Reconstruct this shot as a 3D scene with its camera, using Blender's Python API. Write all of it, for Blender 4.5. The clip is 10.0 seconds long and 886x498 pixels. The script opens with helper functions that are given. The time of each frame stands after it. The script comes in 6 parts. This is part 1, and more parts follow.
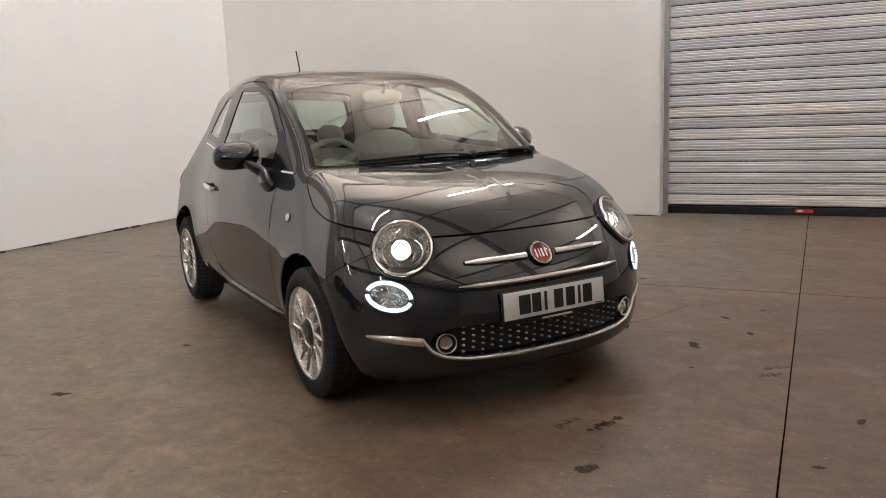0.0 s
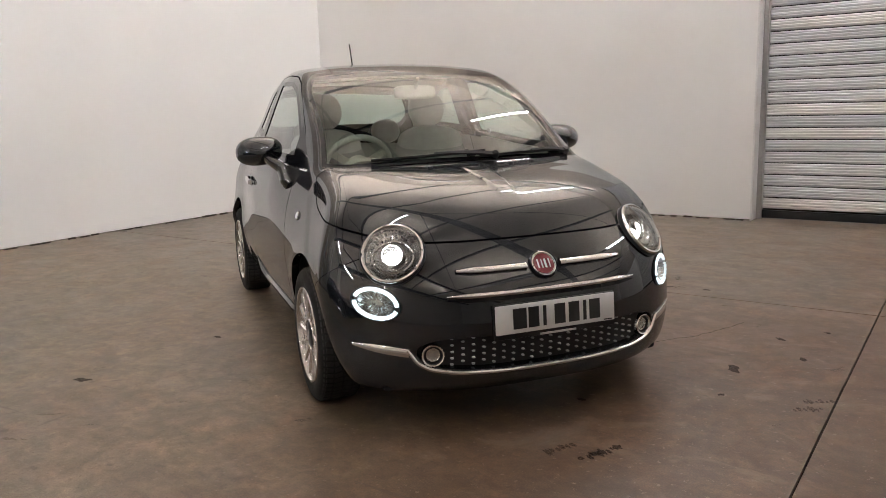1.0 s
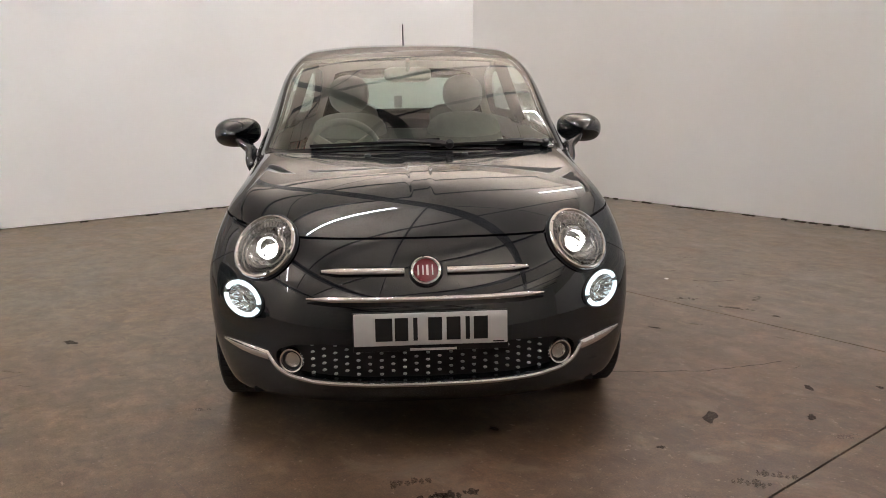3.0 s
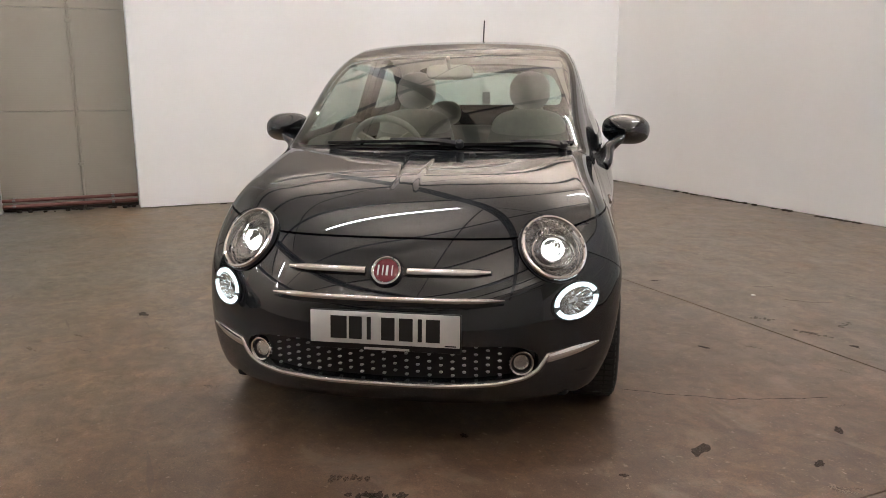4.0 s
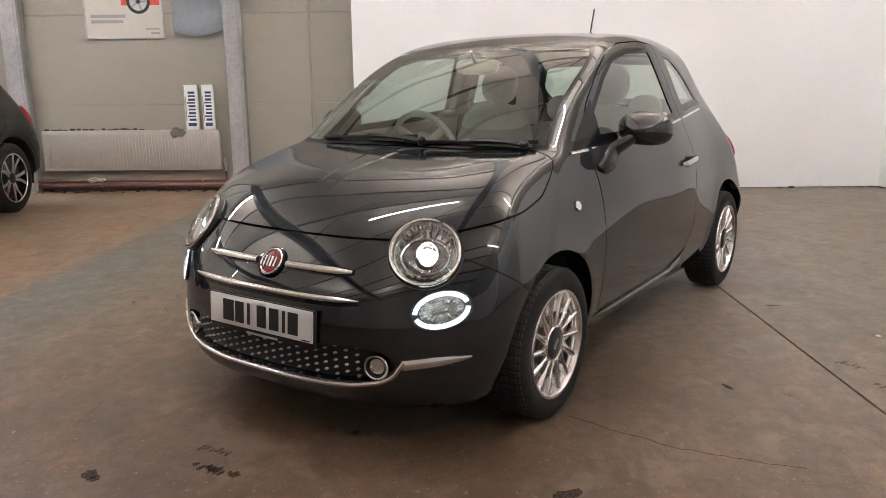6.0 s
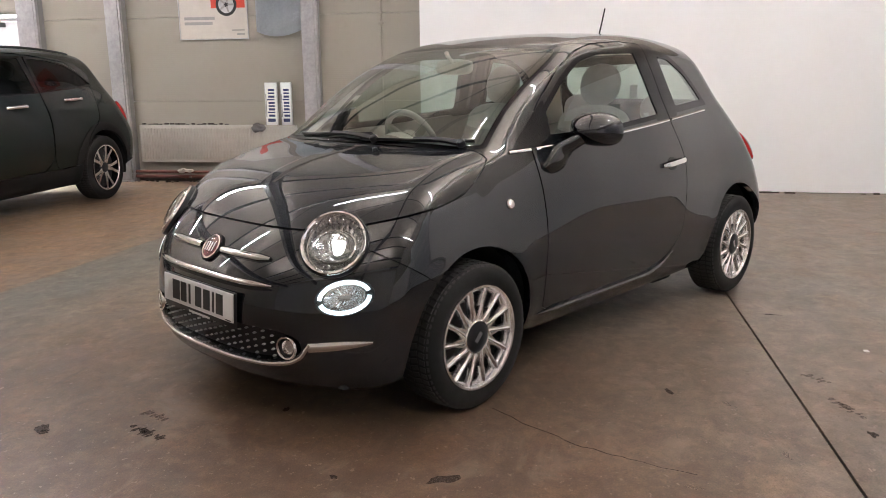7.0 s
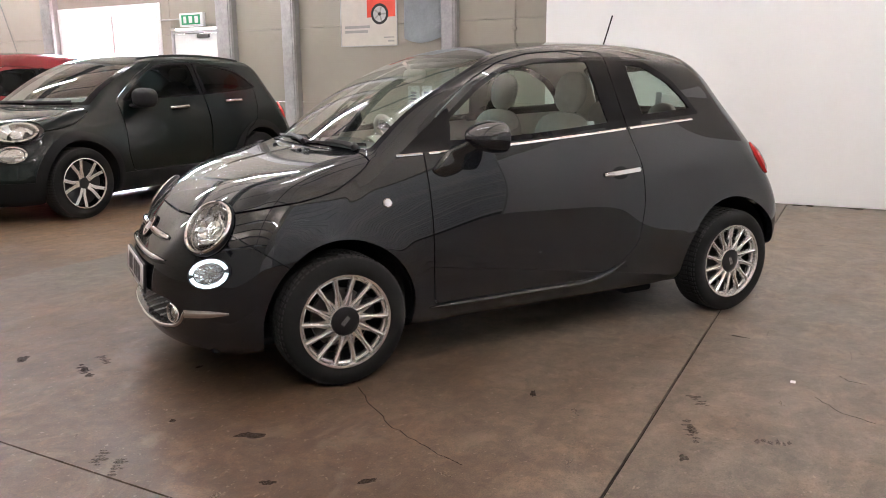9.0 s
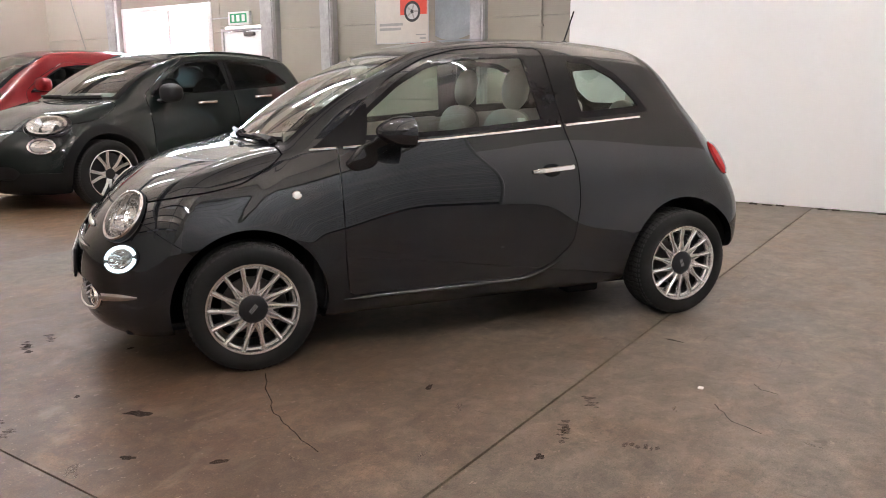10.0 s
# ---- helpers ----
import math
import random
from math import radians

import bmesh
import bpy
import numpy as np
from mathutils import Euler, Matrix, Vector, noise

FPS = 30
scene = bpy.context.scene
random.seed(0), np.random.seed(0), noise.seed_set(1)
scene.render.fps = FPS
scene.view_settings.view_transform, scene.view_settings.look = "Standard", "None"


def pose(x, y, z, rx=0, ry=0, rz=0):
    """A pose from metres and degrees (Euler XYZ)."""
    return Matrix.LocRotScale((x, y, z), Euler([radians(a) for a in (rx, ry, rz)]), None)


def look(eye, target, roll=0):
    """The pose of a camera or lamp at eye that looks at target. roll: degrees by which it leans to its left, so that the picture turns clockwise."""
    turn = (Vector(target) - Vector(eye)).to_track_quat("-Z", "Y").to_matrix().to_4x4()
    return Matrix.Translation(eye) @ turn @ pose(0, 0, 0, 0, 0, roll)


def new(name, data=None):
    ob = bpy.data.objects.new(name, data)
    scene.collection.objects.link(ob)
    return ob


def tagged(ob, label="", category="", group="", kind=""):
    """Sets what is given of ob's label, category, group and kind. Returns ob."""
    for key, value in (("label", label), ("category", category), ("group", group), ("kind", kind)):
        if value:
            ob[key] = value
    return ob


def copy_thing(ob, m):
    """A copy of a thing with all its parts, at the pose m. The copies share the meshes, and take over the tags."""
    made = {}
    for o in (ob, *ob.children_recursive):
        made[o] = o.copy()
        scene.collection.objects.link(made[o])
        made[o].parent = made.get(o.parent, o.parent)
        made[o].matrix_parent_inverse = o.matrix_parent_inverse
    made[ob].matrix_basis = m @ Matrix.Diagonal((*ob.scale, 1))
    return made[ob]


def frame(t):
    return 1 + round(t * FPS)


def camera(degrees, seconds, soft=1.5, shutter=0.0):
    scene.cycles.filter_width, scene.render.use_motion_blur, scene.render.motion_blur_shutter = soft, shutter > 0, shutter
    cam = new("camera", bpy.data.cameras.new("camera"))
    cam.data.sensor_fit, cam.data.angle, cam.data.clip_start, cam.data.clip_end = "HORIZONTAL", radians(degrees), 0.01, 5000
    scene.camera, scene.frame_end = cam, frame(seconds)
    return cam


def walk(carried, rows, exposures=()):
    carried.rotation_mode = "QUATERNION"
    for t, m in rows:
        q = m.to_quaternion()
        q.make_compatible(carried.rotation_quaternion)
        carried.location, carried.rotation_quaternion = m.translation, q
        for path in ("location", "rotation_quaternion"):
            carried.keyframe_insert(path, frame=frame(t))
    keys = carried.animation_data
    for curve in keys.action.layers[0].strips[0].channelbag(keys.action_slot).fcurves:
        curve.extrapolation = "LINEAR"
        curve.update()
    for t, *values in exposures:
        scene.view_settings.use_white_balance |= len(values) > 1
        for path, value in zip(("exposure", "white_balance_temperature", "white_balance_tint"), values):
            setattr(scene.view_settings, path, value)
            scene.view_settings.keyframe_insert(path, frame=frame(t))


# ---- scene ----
cam = camera(59.1, 10.0, soft=0.6)
PATH = [
    (0, (0.256, 0.787, 1.233), (-0.604, 2.558, 0.881), -2.3),
    (0.5, (0.403, 0.956, 1.23), (-0.622, 2.637, 0.876), -2.5),
    (1, (0.591, 1.172, 1.248), (-0.528, 2.788, 0.884), -1.7),
    (1.5, (0.82, 1.396, 1.228), (-0.411, 2.928, 0.856), -0.6),
    (2, (1.026, 1.644, 1.227), (-0.232, 3.15, 0.842), -0.2),
    (2.5, (1.143, 1.968, 1.22), (-0.224, 3.374, 0.828), -0.1),
    (3, (1.29, 2.262, 1.218), (-0.254, 3.473, 0.829), -0.7),
    (3.2, (1.375, 2.389, 1.216), (-0.235, 3.51, 0.828), -0.4),
    (4.3, (1.703, 3.123, 1.248), (-0.135, 3.797, 0.842), -0.5),
    (4.5, (1.723, 3.268, 1.224), (-0.15, 3.843, 0.821), -0.8),
    (5, (1.871, 3.661, 1.229), (-0.05, 4.045, 0.825), -0.6),
    (5.5, (1.899, 4.033, 1.222), (-0.047, 4.247, 0.815), -0.8),
    (5.7, (1.899, 4.19, 1.235), (-0.054, 4.31, 0.821), -0.6),
    (6.8, (1.998, 5.018, 1.267), (0.064, 4.735, 0.842), -0.9),
    (7, (1.983, 5.17, 1.259), (0.057, 4.839, 0.834), -0.5),
    (7.5, (1.966, 5.554, 1.277), (0.072, 5.069, 0.853), -0.8),
    (8, (1.988, 5.994, 1.272), (0.165, 5.291, 0.847), -0.4),
    (8.5, (1.89, 6.342, 1.26), (0.124, 5.499, 0.847), -0.8),
    (9, (1.767, 6.684, 1.285), (0.039, 5.767, 0.866), -0.4),
    (9.5, (1.632, 7.065, 1.278), (-0.06, 6.086, 0.858), -0.0),
    (10, (1.404, 7.369, 1.272), (-0.212, 6.269, 0.849), -0.2),
]
walk(cam, [(t, look(eye, target, roll)) for t, eye, target, roll in PATH],
     exposures=((0.0, 0.08, 6440, 10), (3.0, 0.08, 6440, 10), (5.0, 0.24, 6440, 10), (7.0, 0.31, 6320, 11.5), (10.0, 0.33, 6320, 11.5)))

# ---- world and light ----
world = bpy.data.worlds.new("sky_world")
scene.world = world
world.use_nodes = True
wn = world.node_tree
sky = wn.nodes.new("ShaderNodeTexSky")
sky.sky_type, sky.sun_disc = "NISHITA", False
sky.sun_elevation, sky.sun_rotation = radians(30), radians(201)
wn.nodes["Background"].inputs["Strength"].default_value = 0.12
wn.links.new(sky.outputs["Color"], wn.nodes["Background"].inputs["Color"])
sun = new("sun", bpy.data.lights.new("sun", "SUN"))
sun.data.energy, sun.data.angle, sun.data.color = 5.0, radians(0.6), (1, 0.95, 0.88)
sun.matrix_world = look((-10.5, -28, 17), (0, 0, 0))
daylight = new("window_daylight", bpy.data.lights.new("window_daylight", "AREA"))
daylight.data.shape, daylight.data.size, daylight.data.size_y = "RECTANGLE", 1.9, 1.3
daylight.data.energy, daylight.data.color, daylight.data.spread = 420, (0.78, 0.90, 1.0), radians(56)
daylight.matrix_world = look((-7.53, -4.35, 1.72), (-6.1, -1.7, 0))


# ---- materials ----
def material(name):
    m = bpy.data.materials.new(name)
    m.use_nodes = True
    nt = m.node_tree
    return m, nt, nt.nodes["Principled BSDF"]


def put(node, **values):
    for key, value in values.items():
        node.inputs[key.replace("_", " ")].default_value = value


def noise_node(nt, scale, detail=6.0, rough=0.6, coords="Object", stretch=(1, 1, 1)):
    tc, mp, n = nt.nodes.new("ShaderNodeTexCoord"), nt.nodes.new("ShaderNodeMapping"), nt.nodes.new("ShaderNodeTexNoise")
    mp.inputs["Scale"].default_value = stretch
    nt.links.new(tc.outputs[coords], mp.inputs["Vector"])
    nt.links.new(mp.outputs["Vector"], n.inputs["Vector"])
    put(n, Scale=scale, Detail=detail, Roughness=rough)
    return n


def ramp(nt, source, stops):
    r = nt.nodes.new("ShaderNodeValToRGB")
    while len(r.color_ramp.elements) < len(stops):
        r.color_ramp.elements.new(0.5)
    for e, (at, c) in zip(r.color_ramp.elements, stops):
        e.position, e.color = at, (*c, 1) if len(c) == 3 else c
    nt.links.new(source, r.inputs["Fac"])
    return r


def mix(nt, fac, a, b, mode="MIX"):
    m = nt.nodes.new("ShaderNodeMix")
    m.data_type, m.blend_type = "RGBA", mode
    for sock, v in ((m.inputs[0], fac), (m.inputs[6], a), (m.inputs[7], b)):
        if isinstance(v, (int, float)):
            sock.default_value = v
        elif isinstance(v, tuple):
            sock.default_value = (*v, 1)
        else:
            nt.links.new(v, sock)
    return m.outputs[2]


def bump(nt, bsdf, height, strength=0.3, distance=0.002):
    b = nt.nodes.new("ShaderNodeBump")
    put(b, Strength=strength, Distance=distance)
    nt.links.new(height, b.inputs["Height"])
    nt.links.new(b.outputs["Normal"], bsdf.inputs["Normal"])


def simple(name, color, rough=0.5, metal=0.0, var=0.12, scale=8.0, relief=0.0, coat=0.0):
    """A plain surface with slight variation in colour and roughness at two scales."""
    m, nt, b = material(name)
    n1, n2 = noise_node(nt, scale), noise_node(nt, scale * 9, 3)
    dark = tuple(c * (1 - var) for c in color)
    light = tuple(min(1, c * (1 + var)) for c in color)
    c1 = ramp(nt, n1.outputs["Fac"], [(0.3, dark), (0.7, light)])
    c2 = mix(nt, 0.25, c1.outputs["Color"], ramp(nt, n2.outputs["Fac"], [(0.35, dark), (0.65, light)]).outputs["Color"])
    nt.links.new(c2, b.inputs["Base Color"])
    r = ramp(nt, n1.outputs["Fac"], [(0.3, (max(0, rough - 0.06),) * 3), (0.7, (min(1, rough + 0.06),) * 3)])
    nt.links.new(r.outputs["Color"], b.inputs["Roughness"])
    b.inputs["Metallic"].default_value = metal
    if coat:
        put(b, Coat_Weight=coat, Coat_Roughness=0.03)
    if relief:
        bump(nt, b, n2.outputs["Fac"], relief, 0.002)
    return m


def car_paint(name, color, flake=0.0, coat=1.66):
    """Solid dark colour with fine flake under a mirror-like clear coat with the faintest orange peel."""
    m, nt, b = material(name)
    fine = noise_node(nt, 900, 1)
    c = ramp(nt, fine.outputs["Fac"], [(0.35, tuple(v * 0.8 for v in color)), (0.68, tuple(v * 1.25 for v in color))])
    nt.links.new(c.outputs["Color"], b.inputs["Base Color"])
    put(b, Metallic=flake, Roughness=0.5, Specular_IOR_Level=0.1, Coat_Weight=1.0, Coat_IOR=coat)
    dust = noise_node(nt, 3.0)
    r = ramp(nt, dust.outputs["Fac"], [(0.3, (0.004,) * 3), (0.75, (0.014,) * 3)])
    nt.links.new(r.outputs["Color"], b.inputs["Coat Roughness"])
    peel = noise_node(nt, 55, 2)
    bp = nt.nodes.new("ShaderNodeBump")
    put(bp, Strength=0.012, Distance=0.0005)
    nt.links.new(peel.outputs["Fac"], bp.inputs["Height"])
    nt.links.new(bp.outputs["Normal"], b.inputs["Coat Normal"])
    return m


def thin_glass(name, tint, gloss=1.0):
    """A sheet of glass: what lies behind shows through, and the surface mirrors by the angle."""
    m = bpy.data.materials.new(name)
    m.use_nodes = True
    nt = m.node_tree
    nt.nodes.remove(nt.nodes["Principled BSDF"])
    out = nt.nodes["Material Output"]
    tr, gl, lw, pw, ad, mx = (nt.nodes.new("ShaderNode" + k) for k in ("BsdfTransparent", "BsdfGlossy", "LayerWeight", "Math", "Math", "MixShader"))
    tr.inputs["Color"].default_value = (*tint, 1)
    put(gl, Roughness=0.015)
    gl.inputs["Color"].default_value = (gloss, gloss, gloss, 1)
    lw.inputs["Blend"].default_value = 0.5
    pw.operation, ad.operation = "POWER", "MULTIPLY_ADD"
    pw.inputs[1].default_value = 3.0
    ad.inputs[1].default_value, ad.inputs[2].default_value = 0.85, 0.085
    nt.links.new(lw.outputs["Facing"], pw.inputs[0])
    nt.links.new(pw.outputs["Value"], ad.inputs[0])
    nt.links.new(ad.outputs["Value"], mx.inputs["Fac"])
    nt.links.new(tr.outputs["BSDF"], mx.inputs[1])
    nt.links.new(gl.outputs["BSDF"], mx.inputs[2])
    nt.links.new(mx.outputs["Shader"], out.inputs["Surface"])
    return m


def glowing(name, color, strength):
    m, nt, b = material(name)
    put(b, Roughness=0.4)
    b.inputs["Base Color"].default_value = (0.8, 0.8, 0.8, 1)
    b.inputs["Emission Color"].default_value = (*color, 1)
    b.inputs["Emission Strength"].default_value = strength
    return m


def concrete(name):
    """Power-floated old concrete: red-brown and grey patches, a sealed greyer area by the white walls, brushed streaks, scuffs, dark specks and pale chips."""
    m, nt, b = material(name)
    L = nt.links.new
    big, mid, fine = noise_node(nt, 0.55, 6, 0.6), noise_node(nt, 3.2, 12, 0.74), noise_node(nt, 60, 6, 0.75)
    smear, blot, grit = noise_node(nt, 4.5, 10, 0.72, stretch=(1.0, 1.5, 1)), noise_node(nt, 13.0, 8, 0.72), noise_node(nt, 150, 3, 0.7)
    for n, d in ((smear, 1.0), (blot, 0.6), (mid, 0.4)):
        n.inputs["Distortion"].default_value = d
    brown = ramp(nt, big.outputs["Fac"], [(0.36, (0.106, 0.059, 0.033)), (0.5, (0.096, 0.059, 0.035)), (0.64, (0.083, 0.059, 0.039))]).outputs["Color"]
    grey = ramp(nt, big.outputs["Fac"], [(0.36, (0.154, 0.110, 0.070)), (0.5, (0.148, 0.115, 0.079)), (0.64, (0.140, 0.121, 0.091))]).outputs["Color"]
    tc, sp = nt.nodes.new("ShaderNodeTexCoord"), nt.nodes.new("ShaderNodeSeparateXYZ")
    L(tc.outputs["Object"], sp.inputs["Vector"])

    def remap(src, lo, hi):
        r = nt.nodes.new("ShaderNodeMapRange")
        r.interpolation_type = "SMOOTHSTEP"
        L(src, r.inputs["Value"])
        r.inputs["From Min"].default_value, r.inputs["From Max"].default_value = lo, hi
        return r.outputs["Result"]

    def math2(op, p, q):
        n = nt.nodes.new("ShaderNodeMath")
        n.operation = op
        for i, v in enumerate((p, q)):
            if isinstance(v, (int, float)):
                n.inputs[i].default_value = v
            else:
                L(v, n.inputs[i])
        return n.outputs[0]

    def mask(src, lo, hi, top):
        return ramp(nt, src.outputs["Fac"], [(lo, (0, 0, 0)), (hi, (top,) * 3)]).outputs["Color"]

    worn = math2("ADD", sp.outputs["X"], math2("MULTIPLY", math2("SUBTRACT", big.outputs["Fac"], 0.5), 1.5))
    edge = math2("ADD", sp.outputs["Y"], math2("MULTIPLY", sp.outputs["X"], 0.058))
    zone = math2("MULTIPLY", remap(edge, 1.56, 1.60), remap(worn, 0.3, -2.2))
    cool = math2("MULTIPLY", zone, math2("MULTIPLY", remap(edge, 2.9, 1.7), remap(worn, -0.2, -1.6)))
    by_shutter = math2("MULTIPLY", remap(sp.outputs["X"], -1.28, -1.46), remap(sp.outputs["Y"], 6.2, 7.6))
    north = remap(math2("ADD", sp.outputs["Y"], math2("MULTIPLY", math2("SUBTRACT", mid.outputs["Fac"], 0.5), 2.5)), 4.3, 6.3)
    zone = math2("MAXIMUM", zone, by_shutter)
    c = mix(nt, zone, brown, grey)
    c = mix(nt, math2("MULTIPLY", math2("MULTIPLY", north, remap(sp.outputs["X"], 0.7, -0.7)), 0.8), c, ramp(nt, big.outputs["Fac"], [(0.36, (0.126, 0.097, 0.076)), (0.64, (0.136, 0.118, 0.100))]).outputs["Color"])
    south = math2("MULTIPLY", remap(edge, 1.60, 1.56), remap(worn, -1.2, -2.6))
    c = mix(nt, south, c, (0.195, 0.132, 0.084))
    c = mix(nt, math2("MULTIPLY", cool, 0.75), c, (0.108, 0.118, 0.110))
    # darker brown towards +x, fading out from y = 5 to 6.4
    c = mix(nt, math2("MULTIPLY", remap(worn, -2.4, 0.2), remap(sp.outputs["Y"], 6.4, 5.0)), c, (0.078, 0.049, 0.032))
    rust = noise_node(nt, 2.6, 9, 0.68)
    c = mix(nt, mask(rust, 0.50, 0.72, 0.45), c, (0.150, 0.084, 0.050))
    for src, k in ((mid, 0.5), (smear, 0.4), (blot, 0.55), (grit, 0.4)):
        f = ramp(nt, src.outputs["Fac"], [(0.32, (0.26, 0.25, 0.24)), (0.5, (0.5, 0.5, 0.5)), (0.68, (0.80, 0.79, 0.77))]).outputs["Color"]
        c = mix(nt, k, c, f, "OVERLAY")
    c = mix(nt, mask(fine, 0.56, 0.64, 0.6), c, (0.060, 0.041, 0.030))
    c = mix(nt, mask(noise_node(nt, 9.0, 4, 0.55), 0.67, 0.70, 0.6), c, (0.068, 0.047, 0.036))
    drag = noise_node(nt, 1.9, 12, 0.66, stretch=(1.0, 1.35, 1))
    drag.inputs["Distortion"].default_value = 1.4
    f = ramp(nt, drag.outputs["Fac"], [(0.36, (0.36, 0.35, 0.33)), (0.5, (0.5, 0.5, 0.5)), (0.64, (0.66, 0.64, 0.61))]).outputs["Color"]
    c = mix(nt, 0.6, c, f, "OVERLAY")
    c = mix(nt, mask(drag, 0.55, 0.68, 0.4), c, (0.185, 0.155, 0.13))
    c = mix(nt, mask(noise_node(nt, 42, 4, 0.6), 0.63, 0.67, 0.6), c, (0.21, 0.165, 0.13))
    flake = noise_node(nt, 15.0, 5, 0.65, stretch=(1, 1.6, 1))
    c = mix(nt, mask(flake, 0.67, 0.70, 0.6), c, (0.30, 0.235, 0.185))
    for turn, at in (((0.10, 1.0, 1), 0.735), ((1.0, 0.12, 1), 0.745)):
        scratch = noise_node(nt, 26, 2, 0.4, stretch=turn)
        scratch.inputs["Distortion"].default_value = 0.8
        c = mix(nt, mask(scratch, at, at + 0.018, 0.5), c, (0.06, 0.043, 0.034))
    L(c, b.inputs["Base Color"])
    r = ramp(nt, mid.outputs["Fac"], [(0.3, (0.34,) * 3), (0.7, (0.52,) * 3)])
    L(r.outputs["Color"], b.inputs["Roughness"])
    put(b, IOR=1.42)
    bump(nt, b, math2("ADD", fine.outputs["Fac"], math2("MULTIPLY", blot.outputs["Fac"], 1.5)), 0.22, 0.0015)
    return m


PAINT = car_paint("grey_paint", (0.0047, 0.0064, 0.0096), coat=1.62)
GREEN_PAINT = car_paint("green_paint", (0.0007, 0.0042, 0.0038), coat=1.42)
RED_PAINT = car_paint("red_paint", (0.17, 0.008, 0.011), coat=1.5)
BLACK = simple("black_plastic", (0.012, 0.012, 0.013), 0.45, relief=0.05)
GLOSS_BLACK = simple("gloss_black", (0.006, 0.006, 0.007), 0.16)
RUBBER = simple("rubber", (0.0095, 0.0092, 0.009), 0.74, relief=0.2, scale=30)
TREAD_RUBBER = simple("tread_rubber", (0.021, 0.020, 0.019), 0.85, relief=0.2, scale=30)
CHROME = simple("chrome", (0.90, 0.90, 0.90), 0.07, 1.0, 0.02)
ALLOY = simple("alloy", (0.83, 0.825, 0.82), 0.22, 0.96, 0.05)
DARK_ALLOY = simple("dark_alloy", (0.035, 0.035, 0.037), 0.35, 0.6)
STEEL_DARK = simple("brake_steel", (0.16, 0.145, 0.135), 0.4, 0.9)
WINDOW_GLASS = thin_glass("window_glass", (0.66, 0.76, 0.71))
DARK_GLASS = thin_glass("privacy_glass", (0.05, 0.06, 0.06), 0.16)
LENS_GLASS = thin_glass("lens_glass", (0.93, 0.95, 0.95))
REFLECTOR = simple("lamp_reflector", (0.86, 0.86, 0.86), 0.13, 1.0, 0.15, 30)
GALV_STUD = simple("pale_stud", (0.42, 0.42, 0.42), 0.3, 0.8)
LAMP_DARK = simple("lamp_housing", (0.10, 0.095, 0.09), 0.3, 0.5)
IVORY = simple("ivory_trim", (0.52, 0.47, 0.40), 0.6, relief=0.1)
IVORY_LEATHER = simple("ivory_leather", (0.44, 0.41, 0.37), 0.5, relief=0.25, scale=20)
SEAT_GREY = simple("seat_fabric", (0.30, 0.28, 0.26), 0.85, relief=0.3, scale=40)
DASH_GREY = simple("dash_panel", (0.12, 0.115, 0.11), 0.5)
HEADLINER = simple("headliner", (0.56, 0.52, 0.46), 0.9)
PLATE_WHITE = simple("plate_white", (0.70, 0.70, 0.70), 0.35, var=0.04)
INK = simple("plate_black", (0.01, 0.01, 0.011), 0.4)
PALE_INK = simple("pale_ink", (0.55, 0.55, 0.55), 0.4)
BADGE_RED = simple("badge_red", (0.16, 0.012, 0.022), 0.25, 0.3, coat=1.0)
MIRROR = simple("mirror_glass", (0.9, 0.9, 0.9), 0.01, 1.0, 0.01)
TAIL_RED = simple("tail_lens", (0.42, 0.012, 0.012), 0.12, coat=1.0)
LAMP_GLOW = glowing("lamp_glow", (1.0, 0.97, 0.93), 24)
DRL_GLOW = glowing("drl_glow", (0.76, 0.92, 1.0), 1.7)
CLADDING = simple("cladding", (0.010, 0.010, 0.0105), 0.6, relief=0.2, scale=40)
UNDERBODY = simple("underbody", (0.016, 0.016, 0.016), 0.8)
for m, level in ((GLOSS_BLACK, 0.2), (RUBBER, 0.3), (UNDERBODY, 0.1), (BLACK, 0.3), (CLADDING, 0.12)):
    m.node_tree.nodes["Principled BSDF"].inputs["Specular IOR Level"].default_value = level
FLOOR_CONCRETE = concrete("floor_concrete")


# ---- mesh helpers ----
def part(name, bm, mat, parent=None, label="", smooth=True):
    me = bpy.data.meshes.new(name)
    bmesh.ops.recalc_face_normals(bm, faces=bm.faces[:])
    bm.to_mesh(me)
    bm.free()
    me.materials.append(mat)
    if smooth:
        me.shade_smooth()
        me.set_sharp_from_angle(angle=radians(38))
    ob = new(name, me)
    ob.parent = parent
    if label:
        ob["label"] = label
    return ob


def shared(name, me, m, parent):
    """Another piece on the mesh of an earlier one."""
    ob = new(name, me)
    ob.matrix_basis = m
    ob.parent = parent
    return ob


def thing(name, m, label, category, group="", kind=""):
    ob = new(name)
    ob.matrix_basis = m
    return tagged(ob, label, category, group, kind)


def add_box(bm, lo, hi, bevel=0.0, segments=2):
    made = bmesh.ops.create_cube(bm, size=1)
    for v in made["verts"]:
        v.co = Vector([lo[i] + (v.co[i] + 0.5) * (hi[i] - lo[i]) for i in range(3)])
    if bevel:
        edges = list({e for v in made["verts"] for e in v.link_edges})
        made = bmesh.ops.bevel(bm, geom=edges, offset=bevel, segments=segments, affect="EDGES", profile=0.5)
    return made["verts"]


def box(lo, hi, bevel=0.0, segments=2):
    bm = bmesh.new()
    add_box(bm, lo, hi, bevel, segments)
    return bm


